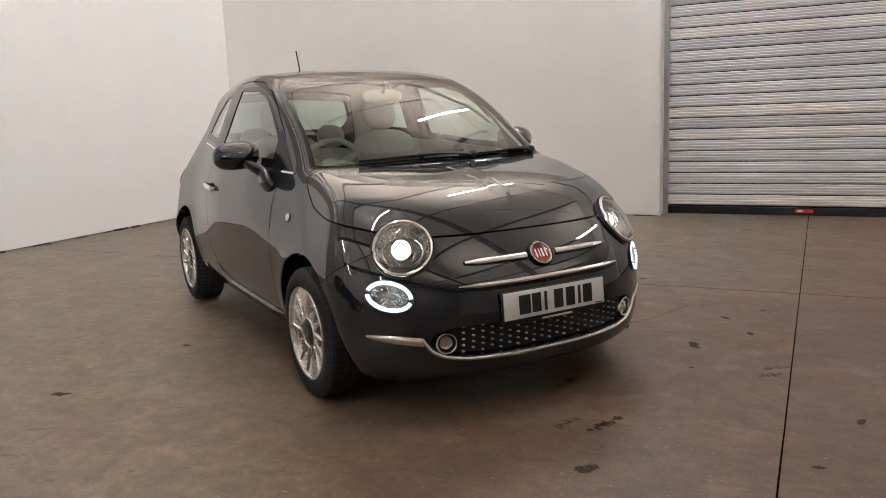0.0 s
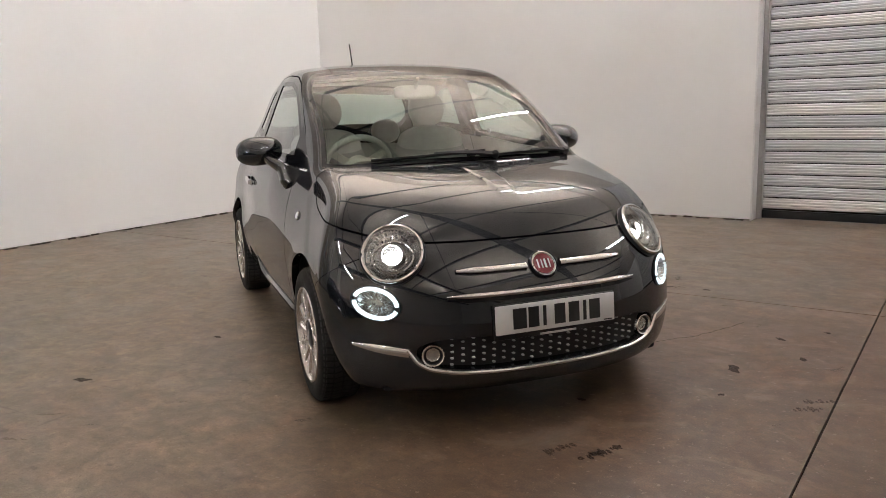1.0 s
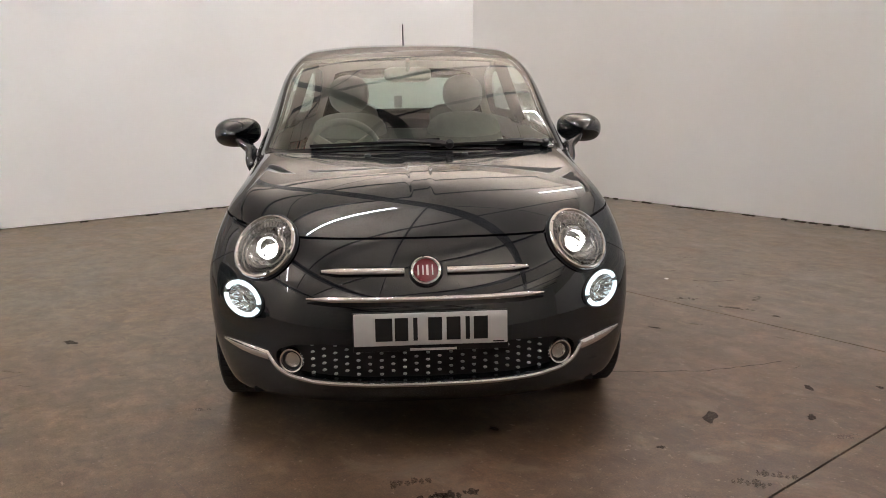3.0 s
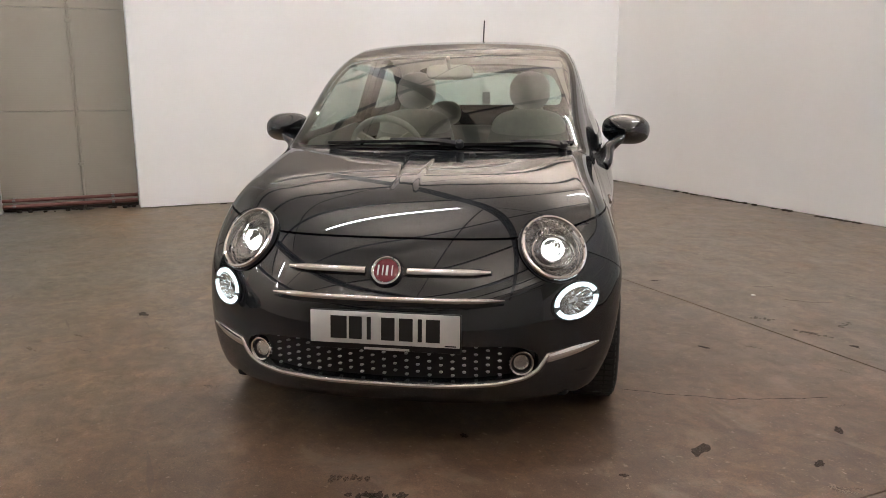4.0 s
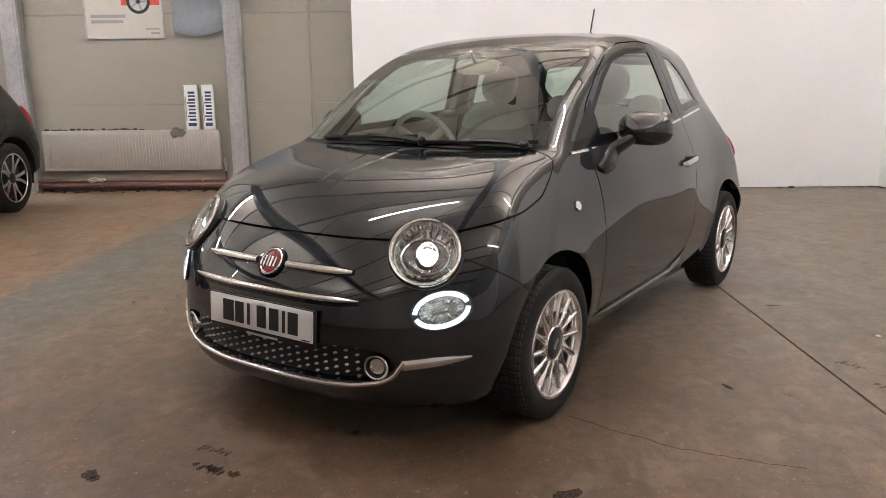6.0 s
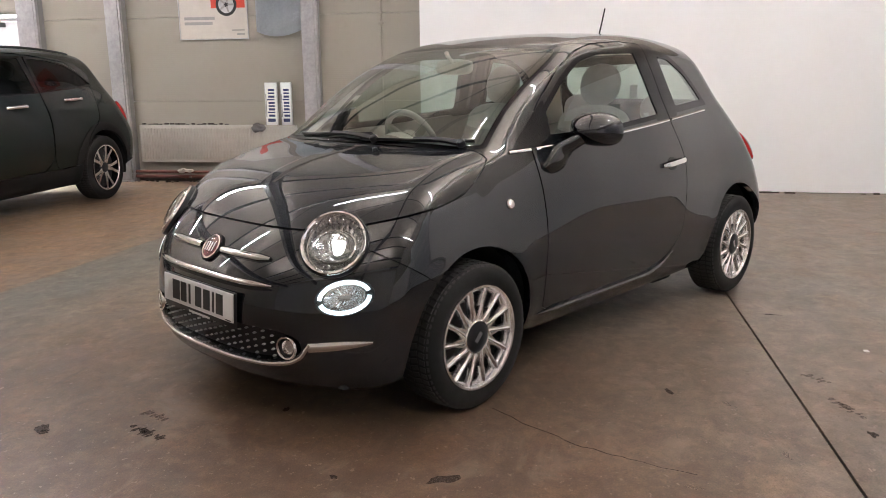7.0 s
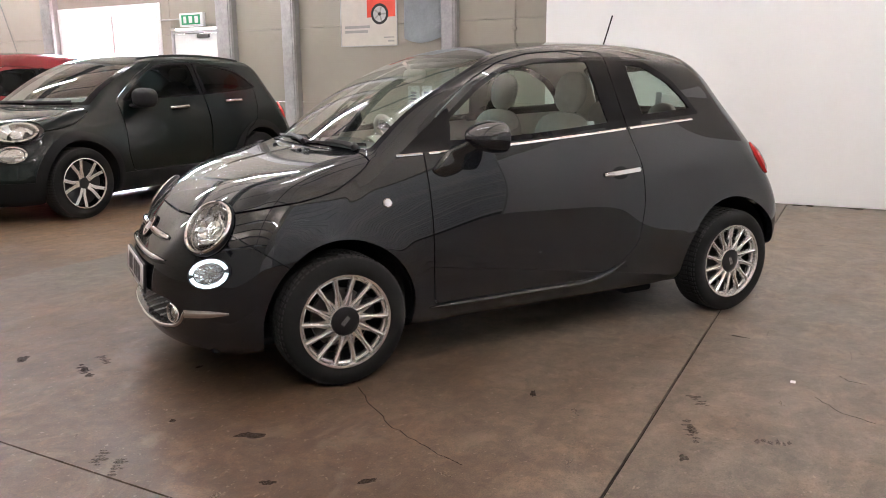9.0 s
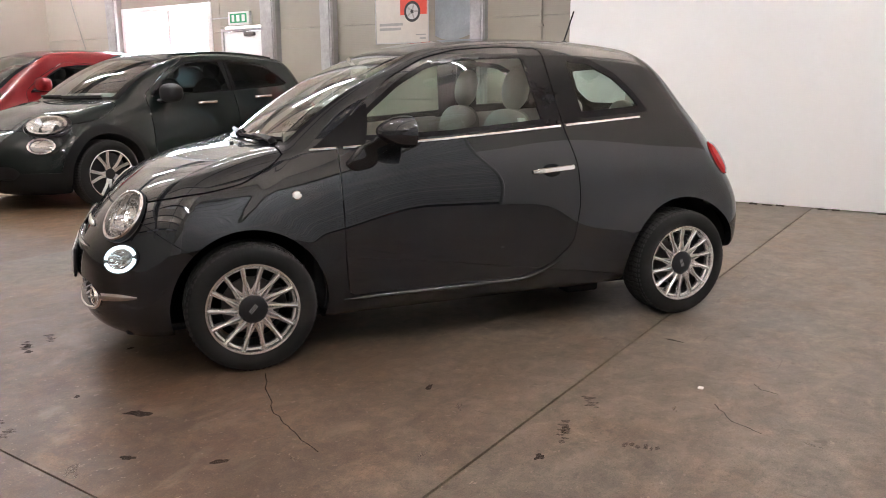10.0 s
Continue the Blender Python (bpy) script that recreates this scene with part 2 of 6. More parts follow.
def sweep(bm, points, section, closed=False, scales=None, up=None):
    """A section (list of (side, height)) swept along points; ups may be given for each point."""
    n = len(points)
    pts = [Vector(p) for p in points]
    rings = []
    for i, p in enumerate(pts):
        a, b = (pts[(i - 1) % n], pts[(i + 1) % n]) if closed else (pts[max(0, i - 1)], pts[min(n - 1, i + 1)])
        t = (b - a).normalized()
        u = Vector(up[i]) if up is not None else (Vector((0, 0, 1)) if abs(t.z) < 0.95 else Vector((1, 0, 0)))
        s = t.cross(u).normalized()
        u = s.cross(t)
        k = scales[i] if scales is not None else 1
        rings.append([bm.verts.new(p + (s * x + u * y) * k) for x, y in section])
    m = len(section)
    for i in range(n if closed else n - 1):
        ra, rb = rings[i], rings[(i + 1) % n]
        for j in range(m):
            bm.faces.new((ra[j], ra[(j + 1) % m], rb[(j + 1) % m], rb[j]))
    if not closed:
        bm.faces.new(rings[0])
        bm.faces.new(rings[-1][::-1])


def circle(r, n=10, squash=1.0):
    return [(r * math.cos(2 * math.pi * i / n), r * squash * math.sin(2 * math.pi * i / n)) for i in range(n)]


def lathe(bm, profile, n=32, m=None, close=False):
    """Turns (radius, height) pairs round the z axis, then places the result by m."""
    m = m or Matrix()
    rings = []
    for r, h in profile:
        if r < 1e-6:
            rings.append([bm.verts.new(m @ Vector((0, 0, h)))])
        else:
            rings.append([bm.verts.new(m @ Vector((r * math.cos(2 * math.pi * i / n), r * math.sin(2 * math.pi * i / n), h))) for i in range(n)])
    pairs = list(zip(rings, rings[1:])) + ([(rings[-1], rings[0])] if close else [])
    for a, b in pairs:
        for i in range(n):
            j = (i + 1) % n
            if len(a) == 1 and len(b) > 1:
                bm.faces.new((a[0], b[i], b[j]))
            elif len(b) == 1 and len(a) > 1:
                bm.faces.new((a[i], b[0], a[j]))
            elif len(a) > 1:
                bm.faces.new((a[i], b[i], b[j], a[j]))


def loft(bm, rings, caps=True):
    rows = [[bm.verts.new(p) for p in ring] for ring in rings]
    m = len(rows[0])
    for a, b in zip(rows, rows[1:]):
        for j in range(m):
            bm.faces.new((a[j], a[(j + 1) % m], b[(j + 1) % m], b[j]))
    if caps:
        bm.faces.new(rows[0])
        bm.faces.new(rows[-1][::-1])


# ---- smooth car bodies: a closed form shaped by profiles, then cut into panels ----
def profile(keys, soft=0.035):
    """A smooth function through (at, value) keys."""
    keys = sorted(keys)
    at, val = np.array([k[0] for k in keys], float), np.array([k[1] for k in keys], float)
    lo, hi, n = at[0] - 0.5, at[-1] + 0.5, 900
    g = np.linspace(lo, hi, n)
    v = np.interp(g, at, val)
    s0, s1 = (val[1] - val[0]) / (at[1] - at[0]), (val[-1] - val[-2]) / (at[-1] - at[-2])
    v = np.where(g < at[0], val[0] + s0 * (g - at[0]), np.where(g > at[-1], val[-1] + s1 * (g - at[-1]), v))
    step = (hi - lo) / (n - 1)
    w = int(3 * soft / step)
    k = np.exp(-0.5 * (np.arange(-w, w + 1) * step / soft) ** 2)
    k /= k.sum()
    pad = np.concatenate([v[0] + (v[1] - v[0]) * np.arange(-w, 0), v, v[-1] + (v[-1] - v[-2]) * np.arange(1, w + 1)])
    v = np.convolve(pad, k, "valid")

    def smooth(q):
        u = np.clip((np.asarray(q, float) - lo) / step, 1.0, n - 2.001)
        i = u.astype(int)
        t = u - i
        a, b, c, d = v[i - 1], v[i], v[i + 1], v[i + 2]
        return b + 0.5 * t * (c - a + t * (2 * a - 5 * b + 4 * c - d + t * (3 * (b - c) + d - a)))

    return smooth


def smax(a, b, k):
    h = np.maximum(k - np.abs(a - b), 0) / k
    return np.maximum(a, b) + h * h * k * 0.25


def smin(a, b, k):
    return -smax(-a, -b, k)


def step01(x, a, b):
    t = np.clip((x - a) / (b - a), 0, 1)
    return t * t * (3 - 2 * t)


class Body:
    """The outer form of a small rounded hatchback; x forward of the front axle, y to its left, z up."""

    def __init__(self, s):
        self.s = s
        self.side = profile(s["side"], 0.06)
        self.nose, self.hood, self.crown = (profile(s[k], w) for k, w in (("nose", 0.04), ("hood", 0.045), ("crown", 0.06)))
        self.screen, self.roof, self.tail = profile(s["screen"]), profile(s["roof"], 0.08), profile(s["tail"])
        self.sill = profile(s["sill"], 0.06)

    def field(self, p):
        s = self.s
        x, a, z = p[..., 0], np.abs(p[..., 1]), p[..., 2]
        w = self.side(z)
        high = step01(z, 0.78, 1.22)
        w = w - high * (s["taper_rear"] * np.clip((s["mid"] - x) / 1.1, 0, 2) ** 2 + s["taper_front"] * np.clip((x - s["mid"]) / 0.9, 0, 2) ** 2)
        for cx in s["axles"]:
            r = np.hypot(x - cx, z - s["hub"])
            w = w + s["flare"] * np.exp(-((r - s["arch"] - 0.01) / 0.05) ** 2) * step01(z, 0.85, 0.6)
        w = w - s["hips"] * step01(x, -1.3, -2.2) * step01(z, 0.45, 0.7)
        w = w - s["shoulder"] * step01(x, s["shoulder_x"][0], s["shoulder_x"][1]) * smin(np.maximum((z - s["shoulder_z"][0]) / (s["shoulder_z"][1] - s["shoulder_z"][0]), 0), 1.0, 0.4) ** s["shoulder_p"]
        side = a - w
        nose = x - (self.nose(z) - 0.2 * (a / s["nose_bow"]) ** 2.86)
        hood = z - (self.hood(x) - self.crown(x) * (0.125 * a ** 2 + 0.25 * a ** 4))
        half = 0.040 + 0.07 * np.clip(0.22 - x, 0, 0.4)
        hood = hood - s["ridge"] * step01(a, half + 0.011, half - 0.011) * step01(x, 0.36, 0.27) * step01(x, -0.25, -0.12)
        low = smax(smax(hood, nose, 0.10), side, s["edge"])
        screen = (x - (self.screen(z) - s["screen_bow"] * a ** 2)) * 0.62
        roof = z - (self.roof(x) - 0.07 * a ** 2 - 0.17 * a ** 4)
        cabin = smax(smax(screen, roof, 0.05), side, 0.07)
        f = smin(low, cabin, 0.012)
        f = smax(f, (self.tail(z) + 0.2 * (a / (s["tail_bow"] + 0.17 * step01(z, 0.88, 0.55))) ** 2.7 - x), 0.13)
        return smax(f, self.sill(x) - z, 0.05)

    def normal(self, p, e=0.0015):
        g = np.stack([self.field(p + d) - self.field(p - d) for d in np.eye(3) * e], -1)
        return g / np.maximum(np.linalg.norm(g, axis=-1, keepdims=True), 1e-9)

    def cast(self, o, d, far=2.6):
        lo, hi = np.zeros(o.shape[:-1]), np.full(o.shape[:-1], far)
        for _ in range(34):
            mid = (lo + hi) / 2
            inside = self.field(o + d * mid[..., None]) < 0
            lo, hi = np.where(inside, mid, lo), np.where(inside, hi, mid)
        return o + d * ((lo + hi) / 2)[..., None]

    def at_front(self, y, z):
        y, z = np.broadcast_arrays(np.asarray(y, float), np.asarray(z, float))
        o = np.stack([np.full(y.shape, self.s["mid"]), y, z], -1)
        return self.cast(o, np.broadcast_to(np.array([1.0, 0, 0]), o.shape))

    def at_side(self, x, z, sign=1):
        x, z = np.broadcast_arrays(np.asarray(x, float), np.asarray(z, float))
        o = np.stack([x, np.zeros(x.shape), z], -1)
        return self.cast(o, np.broadcast_to(np.array([0, float(sign), 0]), o.shape))

    def at_top(self, x, y):
        x, y = np.broadcast_arrays(np.asarray(x, float), np.asarray(y, float))
        o = np.stack([x, y, np.full(x.shape, 0.5)], -1)
        return self.cast(o, np.broadcast_to(np.array([0, 0, 1.0]), o.shape))

    def shell(self, cell):
        """The left half as triangles: places, normals, corners."""
        x1, x0 = self.s["ends"]
        nf = int(0.5 * math.pi * 0.75 / cell)
        ns = int((x1 - x0) / cell)
        turn = np.concatenate([np.linspace(0, math.pi / 2, nf, endpoint=False), np.full(ns, math.pi / 2), np.linspace(math.pi / 2, math.pi, nf)])
        ox = np.concatenate([np.full(nf, x1), np.linspace(x1, x0, ns, endpoint=False), np.full(nf, x0)])
        lift = np.radians(np.linspace(-64, 90, int(2.0 / cell)))
        tt, ll = np.meshgrid(turn, lift, indexing="ij")
        o = np.stack([np.broadcast_to(ox[:, None], tt.shape), np.zeros(tt.shape), np.full(tt.shape, self.s["core"])], -1)
        d = np.stack([np.cos(tt) * np.cos(ll), np.sin(tt) * np.cos(ll), np.sin(ll)], -1)
        p = self.cast(o, d)
        p[0, :, 1] = p[-1, :, 1] = p[:, -1, 1] = 0
        n, m = tt.shape
        i = np.arange(n * m).reshape(n, m)
        a, b, c, e = i[:-1, :-1].ravel(), i[1:, :-1].ravel(), i[1:, 1:].ravel(), i[:-1, 1:].ravel()
        return p.reshape(-1, 3), np.concatenate([np.stack([a, b, c], 1), np.stack([a, c, e], 1)])


def cut(v, t, f):
    """Cuts triangles along f = 0."""
    f = np.where(np.abs(f) < 2e-5, 2e-5, f)
    s = f[t] > 0
    k = s.sum(1)
    keep = t[(k == 0) | (k == 3)]
    odd = t[(k == 1) | (k == 2)]
    if not len(odd):
        return v, t
    so = f[odd] > 0
    lone = np.where((so.sum(1) == 1)[:, None], so, ~so).argmax(1)
    rows = np.arange(len(odd))
    a, b, c = odd[rows, lone], odd[rows, (lone + 1) % 3], odd[rows, (lone + 2) % 3]
    ends = np.sort(np.concatenate([np.stack([a, b], 1), np.stack([a, c], 1)]), 1)
    uniq, back = np.unique(ends, axis=0, return_inverse=True)
    back = back.ravel()
    fa, fb = f[uniq[:, 0]], f[uniq[:, 1]]
    q = (fa / (fa - fb))[:, None]
    fresh = v[uniq[:, 0]] * (1 - q) + v[uniq[:, 1]] * q
    ab, ac = len(v) + back[:len(a)], len(v) + back[len(a):]
    return np.concatenate([v, fresh]), np.concatenate([keep, np.stack([a, ab, ac], 1), np.stack([ab, b, c], 1), np.stack([ab, c, ac], 1)])


def rounded(keys, r=0.03, steps=5):
    """A closed outline of straight sides with rounded corners."""
    k = [np.array(p, float) for p in keys]
    out = []
    for i, p in enumerate(k):
        a, b = k[i - 1] - p, k[(i + 1) % len(k)] - p
        la, lb = np.linalg.norm(a), np.linalg.norm(b)
        q = min(r, la * 0.49, lb * 0.49)
        pa, pb = p + a / la * q, p + b / lb * q
        for j in range(steps + 1):
            t = j / steps
            out.append((1 - t) ** 2 * pa + 2 * t * (1 - t) * p + t * t * pb)
    return np.array(out)


def inside(q, loop):
    """The signed distance of points q (n, 2) to a closed outline, positive within."""
    best = np.full(len(q), 9.0)
    odd = np.zeros(len(q), bool)
    for a, b in zip(loop, np.roll(loop, -1, 0)):
        d = b - a
        t = np.clip(((q - a) @ d) / max(d @ d, 1e-12), 0, 1)
        best = np.minimum(best, np.hypot(*(q - a - t[:, None] * d).T))
        cross = (a[1] > q[:, 1]) != (b[1] > q[:, 1])
        with np.errstate(divide="ignore", invalid="ignore"):
            odd ^= cross & (q[:, 0] < a[0] + (q[:, 1] - a[1]) * d[0] / (d[1] if d[1] else 1e-12))
    return np.where(odd, best, -best)


def panel(name, v, t, n, mat, parent, rim=0.014, sides="both", shift=0.0, label="", back=None):
    """Triangles of the left half as a panel with a turned-in rim; both sides, or the left or right one alone."""
    if not len(t):
        return None
    used, tt = np.unique(t, return_inverse=True)
    tt = tt.reshape(-1, 3)
    p, nn = v[used] + n[used] * shift, n[used]
    e = np.sort(np.concatenate([tt[:, [0, 1]], tt[:, [1, 2]], tt[:, [2, 0]]]), 1)
    dire = np.concatenate([tt[:, [0, 1]], tt[:, [1, 2]], tt[:, [2, 0]]])
    _, first, count = np.unique(e, axis=0, return_index=True, return_counts=True)
    edge = dire[first[count == 1]]
    edge = edge[~((np.abs(p[edge[:, 0], 1]) < 1e-4) & (np.abs(p[edge[:, 1], 1]) < 1e-4))]
    verts, norms, tris = [p], [nn], [tt]
    if rim:
        a, b = edge[:, 0], edge[:, 1]
        pa, pb, na, nb = p[a], p[b], nn[a], nn[b]
        out = np.cross(pb - pa, na)
        out /= np.maximum(np.linalg.norm(out, axis=1, keepdims=True), 1e-9)
        base = len(p)
        k = len(a)
        verts += [pa, pb, pb - nb * rim, pa - na * rim]
        norms += [out] * 4
        q = np.arange(k) + base
        tris += [np.stack([q + k, q, q + 2 * k], 1), np.stack([q, q + 3 * k, q + 2 * k], 1)]
    pv, pn, pt = np.concatenate(verts), np.concatenate(norms), np.concatenate(tris)
    flip = np.array([1, -1, 1])
    if sides == "both":
        pv, pn, pt = np.concatenate([pv, pv * flip]), np.concatenate([pn, pn * flip]), np.concatenate([pt, pt[:, ::-1] + len(pv)])
    elif sides == "right":
        pv, pn, pt = pv * flip, pn * flip, pt[:, ::-1]
    me = bpy.data.meshes.new(name)
    me.from_pydata(pv.tolist(), [], pt.tolist())
    me.shade_smooth()
    me.normals_split_custom_set_from_vertices(pn.tolist())
    me.materials.append(mat)
    ob = new(name, me)
    ob.parent = parent
    if label:
        ob["label"] = label
    return ob


# ---- the hall ----
def wall_paint(name, c0, c1, dirt, rough=0.85, ribs=0.0):
    m, nt, b = material(name)
    n1, n2, n3 = noise_node(nt, 0.5, 4), noise_node(nt, 60, 3), noise_node(nt, 3, 6)
    c = ramp(nt, n1.outputs["Fac"], [(0.3, c0), (0.7, c1)])
    c = mix(nt, ramp(nt, n3.outputs["Fac"], [(0.62, (0, 0, 0)), (0.78, (0.25, 0.25, 0.25))]).outputs["Color"], c.outputs["Color"], dirt)
    nt.links.new(c, b.inputs["Base Color"])
    put(b, Roughness=rough, Specular_IOR_Level=0.25)
    if ribs:
        # shallow rolled ribs, level along the wall
        tc, w = nt.nodes.new("ShaderNodeTexCoord"), nt.nodes.new("ShaderNodeTexWave")
        w.bands_direction = "Z"
        put(w, Scale=0.314 / ribs, Distortion=0.15)
        nt.links.new(tc.outputs["Object"], w.inputs["Vector"])
        bump(nt, b, w.outputs["Fac"], 0.35, 0.0015)
    else:
        bump(nt, b, n2.outputs["Fac"], 0.12, 0.001)
    return m


WHITE_WALL = wall_paint("white_wall", (0.83, 0.825, 0.81), (0.87, 0.865, 0.85), (0.77, 0.755, 0.73))
GREY_PANEL = wall_paint("grey_liner", (0.272, 0.246, 0.203), (0.308, 0.281, 0.237), (0.215, 0.184, 0.145), 0.5, ribs=0.024)
DIM_WALL = wall_paint("dim_wall", (0.42, 0.395, 0.36), (0.46, 0.43, 0.395), (0.35, 0.325, 0.29))
UPPER_WALL = wall_paint("upper_liner", (0.31, 0.27, 0.23), (0.35, 0.31, 0.265), (0.26, 0.225, 0.19), 0.6)
BEIGE_WALL = wall_paint("beige_wall", (0.42, 0.375, 0.32), (0.46, 0.41, 0.355), (0.36, 0.32, 0.275))
DECK = wall_paint("roof_deck", (0.53, 0.455, 0.385), (0.58, 0.50, 0.425), (0.46, 0.395, 0.335))
STEEL = simple("painted_steel", (0.41, 0.395, 0.395), 0.4, 0.35, 0.3, 3)
RAFTER = simple("rafter_steel", (0.035, 0.034, 0.033), 0.55)
GALV = simple("galvanised", (0.46, 0.46, 0.455), 0.38, 0.75, 0.15, 5)
COPPER = simple("old_pipe", (0.13, 0.046, 0.035), 0.5, 0.3)
CREAM = simple("radiator_enamel", (0.42, 0.39, 0.34), 0.4)
WHITE_GLOSS = simple("white_gloss", (0.75, 0.75, 0.74), 0.35, var=0.04)
SIGN_BLUE = simple("sign_blue", (0.03, 0.04, 0.13), 0.5)
SIGN_GREEN = simple("sign_green", (0.02, 0.28, 0.12), 0.5)
POSTER_PAPER = simple("poster_paper", (0.50, 0.455, 0.40), 0.4, var=0.06)
PLASTIC_SHEET = simple("plastic_sheet", (0.42, 0.45, 0.47), 0.22, var=0.18, scale=3)
RED_PRINT = simple("red_print", (0.55, 0.05, 0.02), 0.5)
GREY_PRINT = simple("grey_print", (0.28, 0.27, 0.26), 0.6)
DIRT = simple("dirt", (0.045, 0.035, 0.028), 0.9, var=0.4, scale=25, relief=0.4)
JOINT = simple("joint_filler", (0.011, 0.008, 0.006), 0.97)
JOINT.node_tree.nodes["Principled BSDF"].inputs["Specular IOR Level"].default_value = 0.05
FILL_TUBE = glowing("fill_glow", (0.995, 0.985, 1.0), 205)
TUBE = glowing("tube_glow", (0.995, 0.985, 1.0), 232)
DAYLIGHT = glowing("bright_outside", (0.95, 0.98, 1.0), 7.0)


def structure(name, bm, mat, label, category, smooth=False):
    return tagged(part(name, bm, mat, smooth=smooth), label, category, kind="structure")


# floor: cast slabs with open joints between them
structure("ground", box((-14, -12, -0.4), (14, 12, -0.014)), JOINT, "dark filler under the floor joints", "ground")
floor = tagged(new("floor"), "brown and grey worn concrete floor with cut joints", "floor", kind="structure")
for x0, x1 in ((-14, 0.1745), (0.1815, 14)):
    for y0, y1 in ((-12, 6.065), (6.075, 12)):
        part("slab", box((x0, y0, -0.08), (x1, y1, 0), 0.0008, 1), FLOOR_CONCRETE, floor, smooth=False)

structure("wall_west_partition", box((-7.3, 3.37, 0.012), (-7.055, 9.372, 3.2)), WHITE_WALL, "plain white painted partition wall", "wall")
structure("wall_north", box((-7.3, 9.372, 0.012), (-1.29, 9.80, 3.2)), WHITE_WALL, "plain white painted wall beside the roller shutter", "wall")
structure("wall_north_east", box((4.2, 9.372, 0), (11, 9.80, 3.2)), WHITE_WALL, "plain white painted wall", "wall")
structure("wall_over_shutter", box((-1.29, 9.44, 4.3), (4.2, 9.80, 6.0)), UPPER_WALL, "brown-grey wall above the roller shutter", "wall")
structure("wall_upper_north", box((-7.3, 9.44, 3.2), (-1.29, 9.80, 6.0)), UPPER_WALL, "brown-grey liner wall above the white partition", "wall")
structure("wall_upper_north_east", box((4.2, 9.44, 3.2), (11, 9.80, 6.0)), UPPER_WALL, "brown-grey liner wall above the white partition", "wall")
structure("wall_upper_west", box((-7.4, 3.4, 3.2), (-7.12, 9.44, 6.0)), UPPER_WALL, "brown-grey liner wall above the white partition", "wall")
structure("wall_south", box((-7.6, -8.3, 0), (11, -8.0, 6.0)), BEIGE_WALL, "plain beige hall wall", "wall")
# unseen wall that closes the hall; its tone is set for car reflections
structure("wall_east", box((11, -8.3, 0), (11.3, 9.8, 6.0)), DIM_WALL, "unseen plain beige wall closing the hall, facing the cars", "wall")

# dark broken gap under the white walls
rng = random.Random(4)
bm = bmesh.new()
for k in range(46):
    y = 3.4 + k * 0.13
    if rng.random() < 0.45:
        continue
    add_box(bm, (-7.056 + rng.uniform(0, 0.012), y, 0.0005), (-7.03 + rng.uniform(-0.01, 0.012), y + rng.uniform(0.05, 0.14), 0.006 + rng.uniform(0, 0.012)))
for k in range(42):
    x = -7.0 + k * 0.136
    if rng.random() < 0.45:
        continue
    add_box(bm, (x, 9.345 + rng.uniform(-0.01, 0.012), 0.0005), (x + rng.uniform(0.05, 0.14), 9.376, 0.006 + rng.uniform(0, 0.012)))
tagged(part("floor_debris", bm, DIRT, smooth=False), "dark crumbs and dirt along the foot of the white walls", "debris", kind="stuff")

# grey liner wall with panels one metre high, an opening for the window
grey = tagged(new("wall_west"), "grey liner panel wall with horizontal joints and steel posts", "wall", kind="structure")
for k in range(6):
    part("wall_panel", box((-7.5, -8.0, k * 1.02 - 0.005), (-7.40, -5.554, k * 1.02 + 1.008), 0.004, 1), BEIGE_WALL, grey, smooth=False)
for y0, y1 in ((-3.15, -2.95), (-1.87, -0.55), (-0.545, 1.975), (1.98, 3.4)):
    for k in range(6):
        part("wall_panel", box((-7.5, y0, k * 1.02 - 0.005), (-7.40, y1 - 0.004, k * 1.02 + 1.011), 0.003, 1), GREY_PANEL, grey, smooth=False)
for y0, y1, zs in ((-5.55, -3.15, ((0, 0.9), (2.52, 3.55), (3.554, 6.1))), (-2.95, -1.87, ((2.12, 6.1),))):
    for z0, z1 in zs:
        part("wall_panel", box((-7.5, y0, z0), (-7.40, y1 - 0.004, z1), 0.004, 1), GREY_PANEL, grey, smooth=False)
structure("wall_west_core", box((-7.75, -0.5, 0), (-7.501, 3.4, 6.1)), GREY_PANEL, "grey wall core behind the panels", "wall")


def post(y0, y1, depth, label):
    p = thing("steel_post", pose(-7.40, (y0 + y1) / 2, 0), label, "post", "wall posts")
    w2 = (y1 - y0) / 2
    part("flange", box((depth - 0.012, -w2, 0), (depth, w2, 5.6), 0.002, 1), STEEL, p, smooth=False)
    part("edge_angle", box((depth - 0.06, w2 + 0.004, 0), (depth - 0.008, w2 + 0.03, 5.6), 0.003, 1), STEEL, p, smooth=False)
    # darker grey strip standing in for the shade behind the edge angle
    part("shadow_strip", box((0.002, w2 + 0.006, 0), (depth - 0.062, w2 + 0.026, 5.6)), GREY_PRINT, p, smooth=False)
    part("web", box((0.003, -0.006, 0), (depth - 0.013, 0.006, 5.6)), STEEL, p, smooth=False)
    part("back_flange", box((0.001, -w2 * 0.8, 0.2), (0.003, w2 * 0.8, 5.6)), STEEL, p, smooth=False)
    part("base_plate", box((0.0, -w2 - 0.03, 0), (depth + 0.04, w2 + 0.03, 0.015), 0.002, 1), STEEL, p, smooth=False)


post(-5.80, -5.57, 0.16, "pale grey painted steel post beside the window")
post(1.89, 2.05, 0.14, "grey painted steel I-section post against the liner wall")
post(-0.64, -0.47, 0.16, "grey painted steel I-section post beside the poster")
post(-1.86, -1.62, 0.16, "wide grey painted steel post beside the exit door")

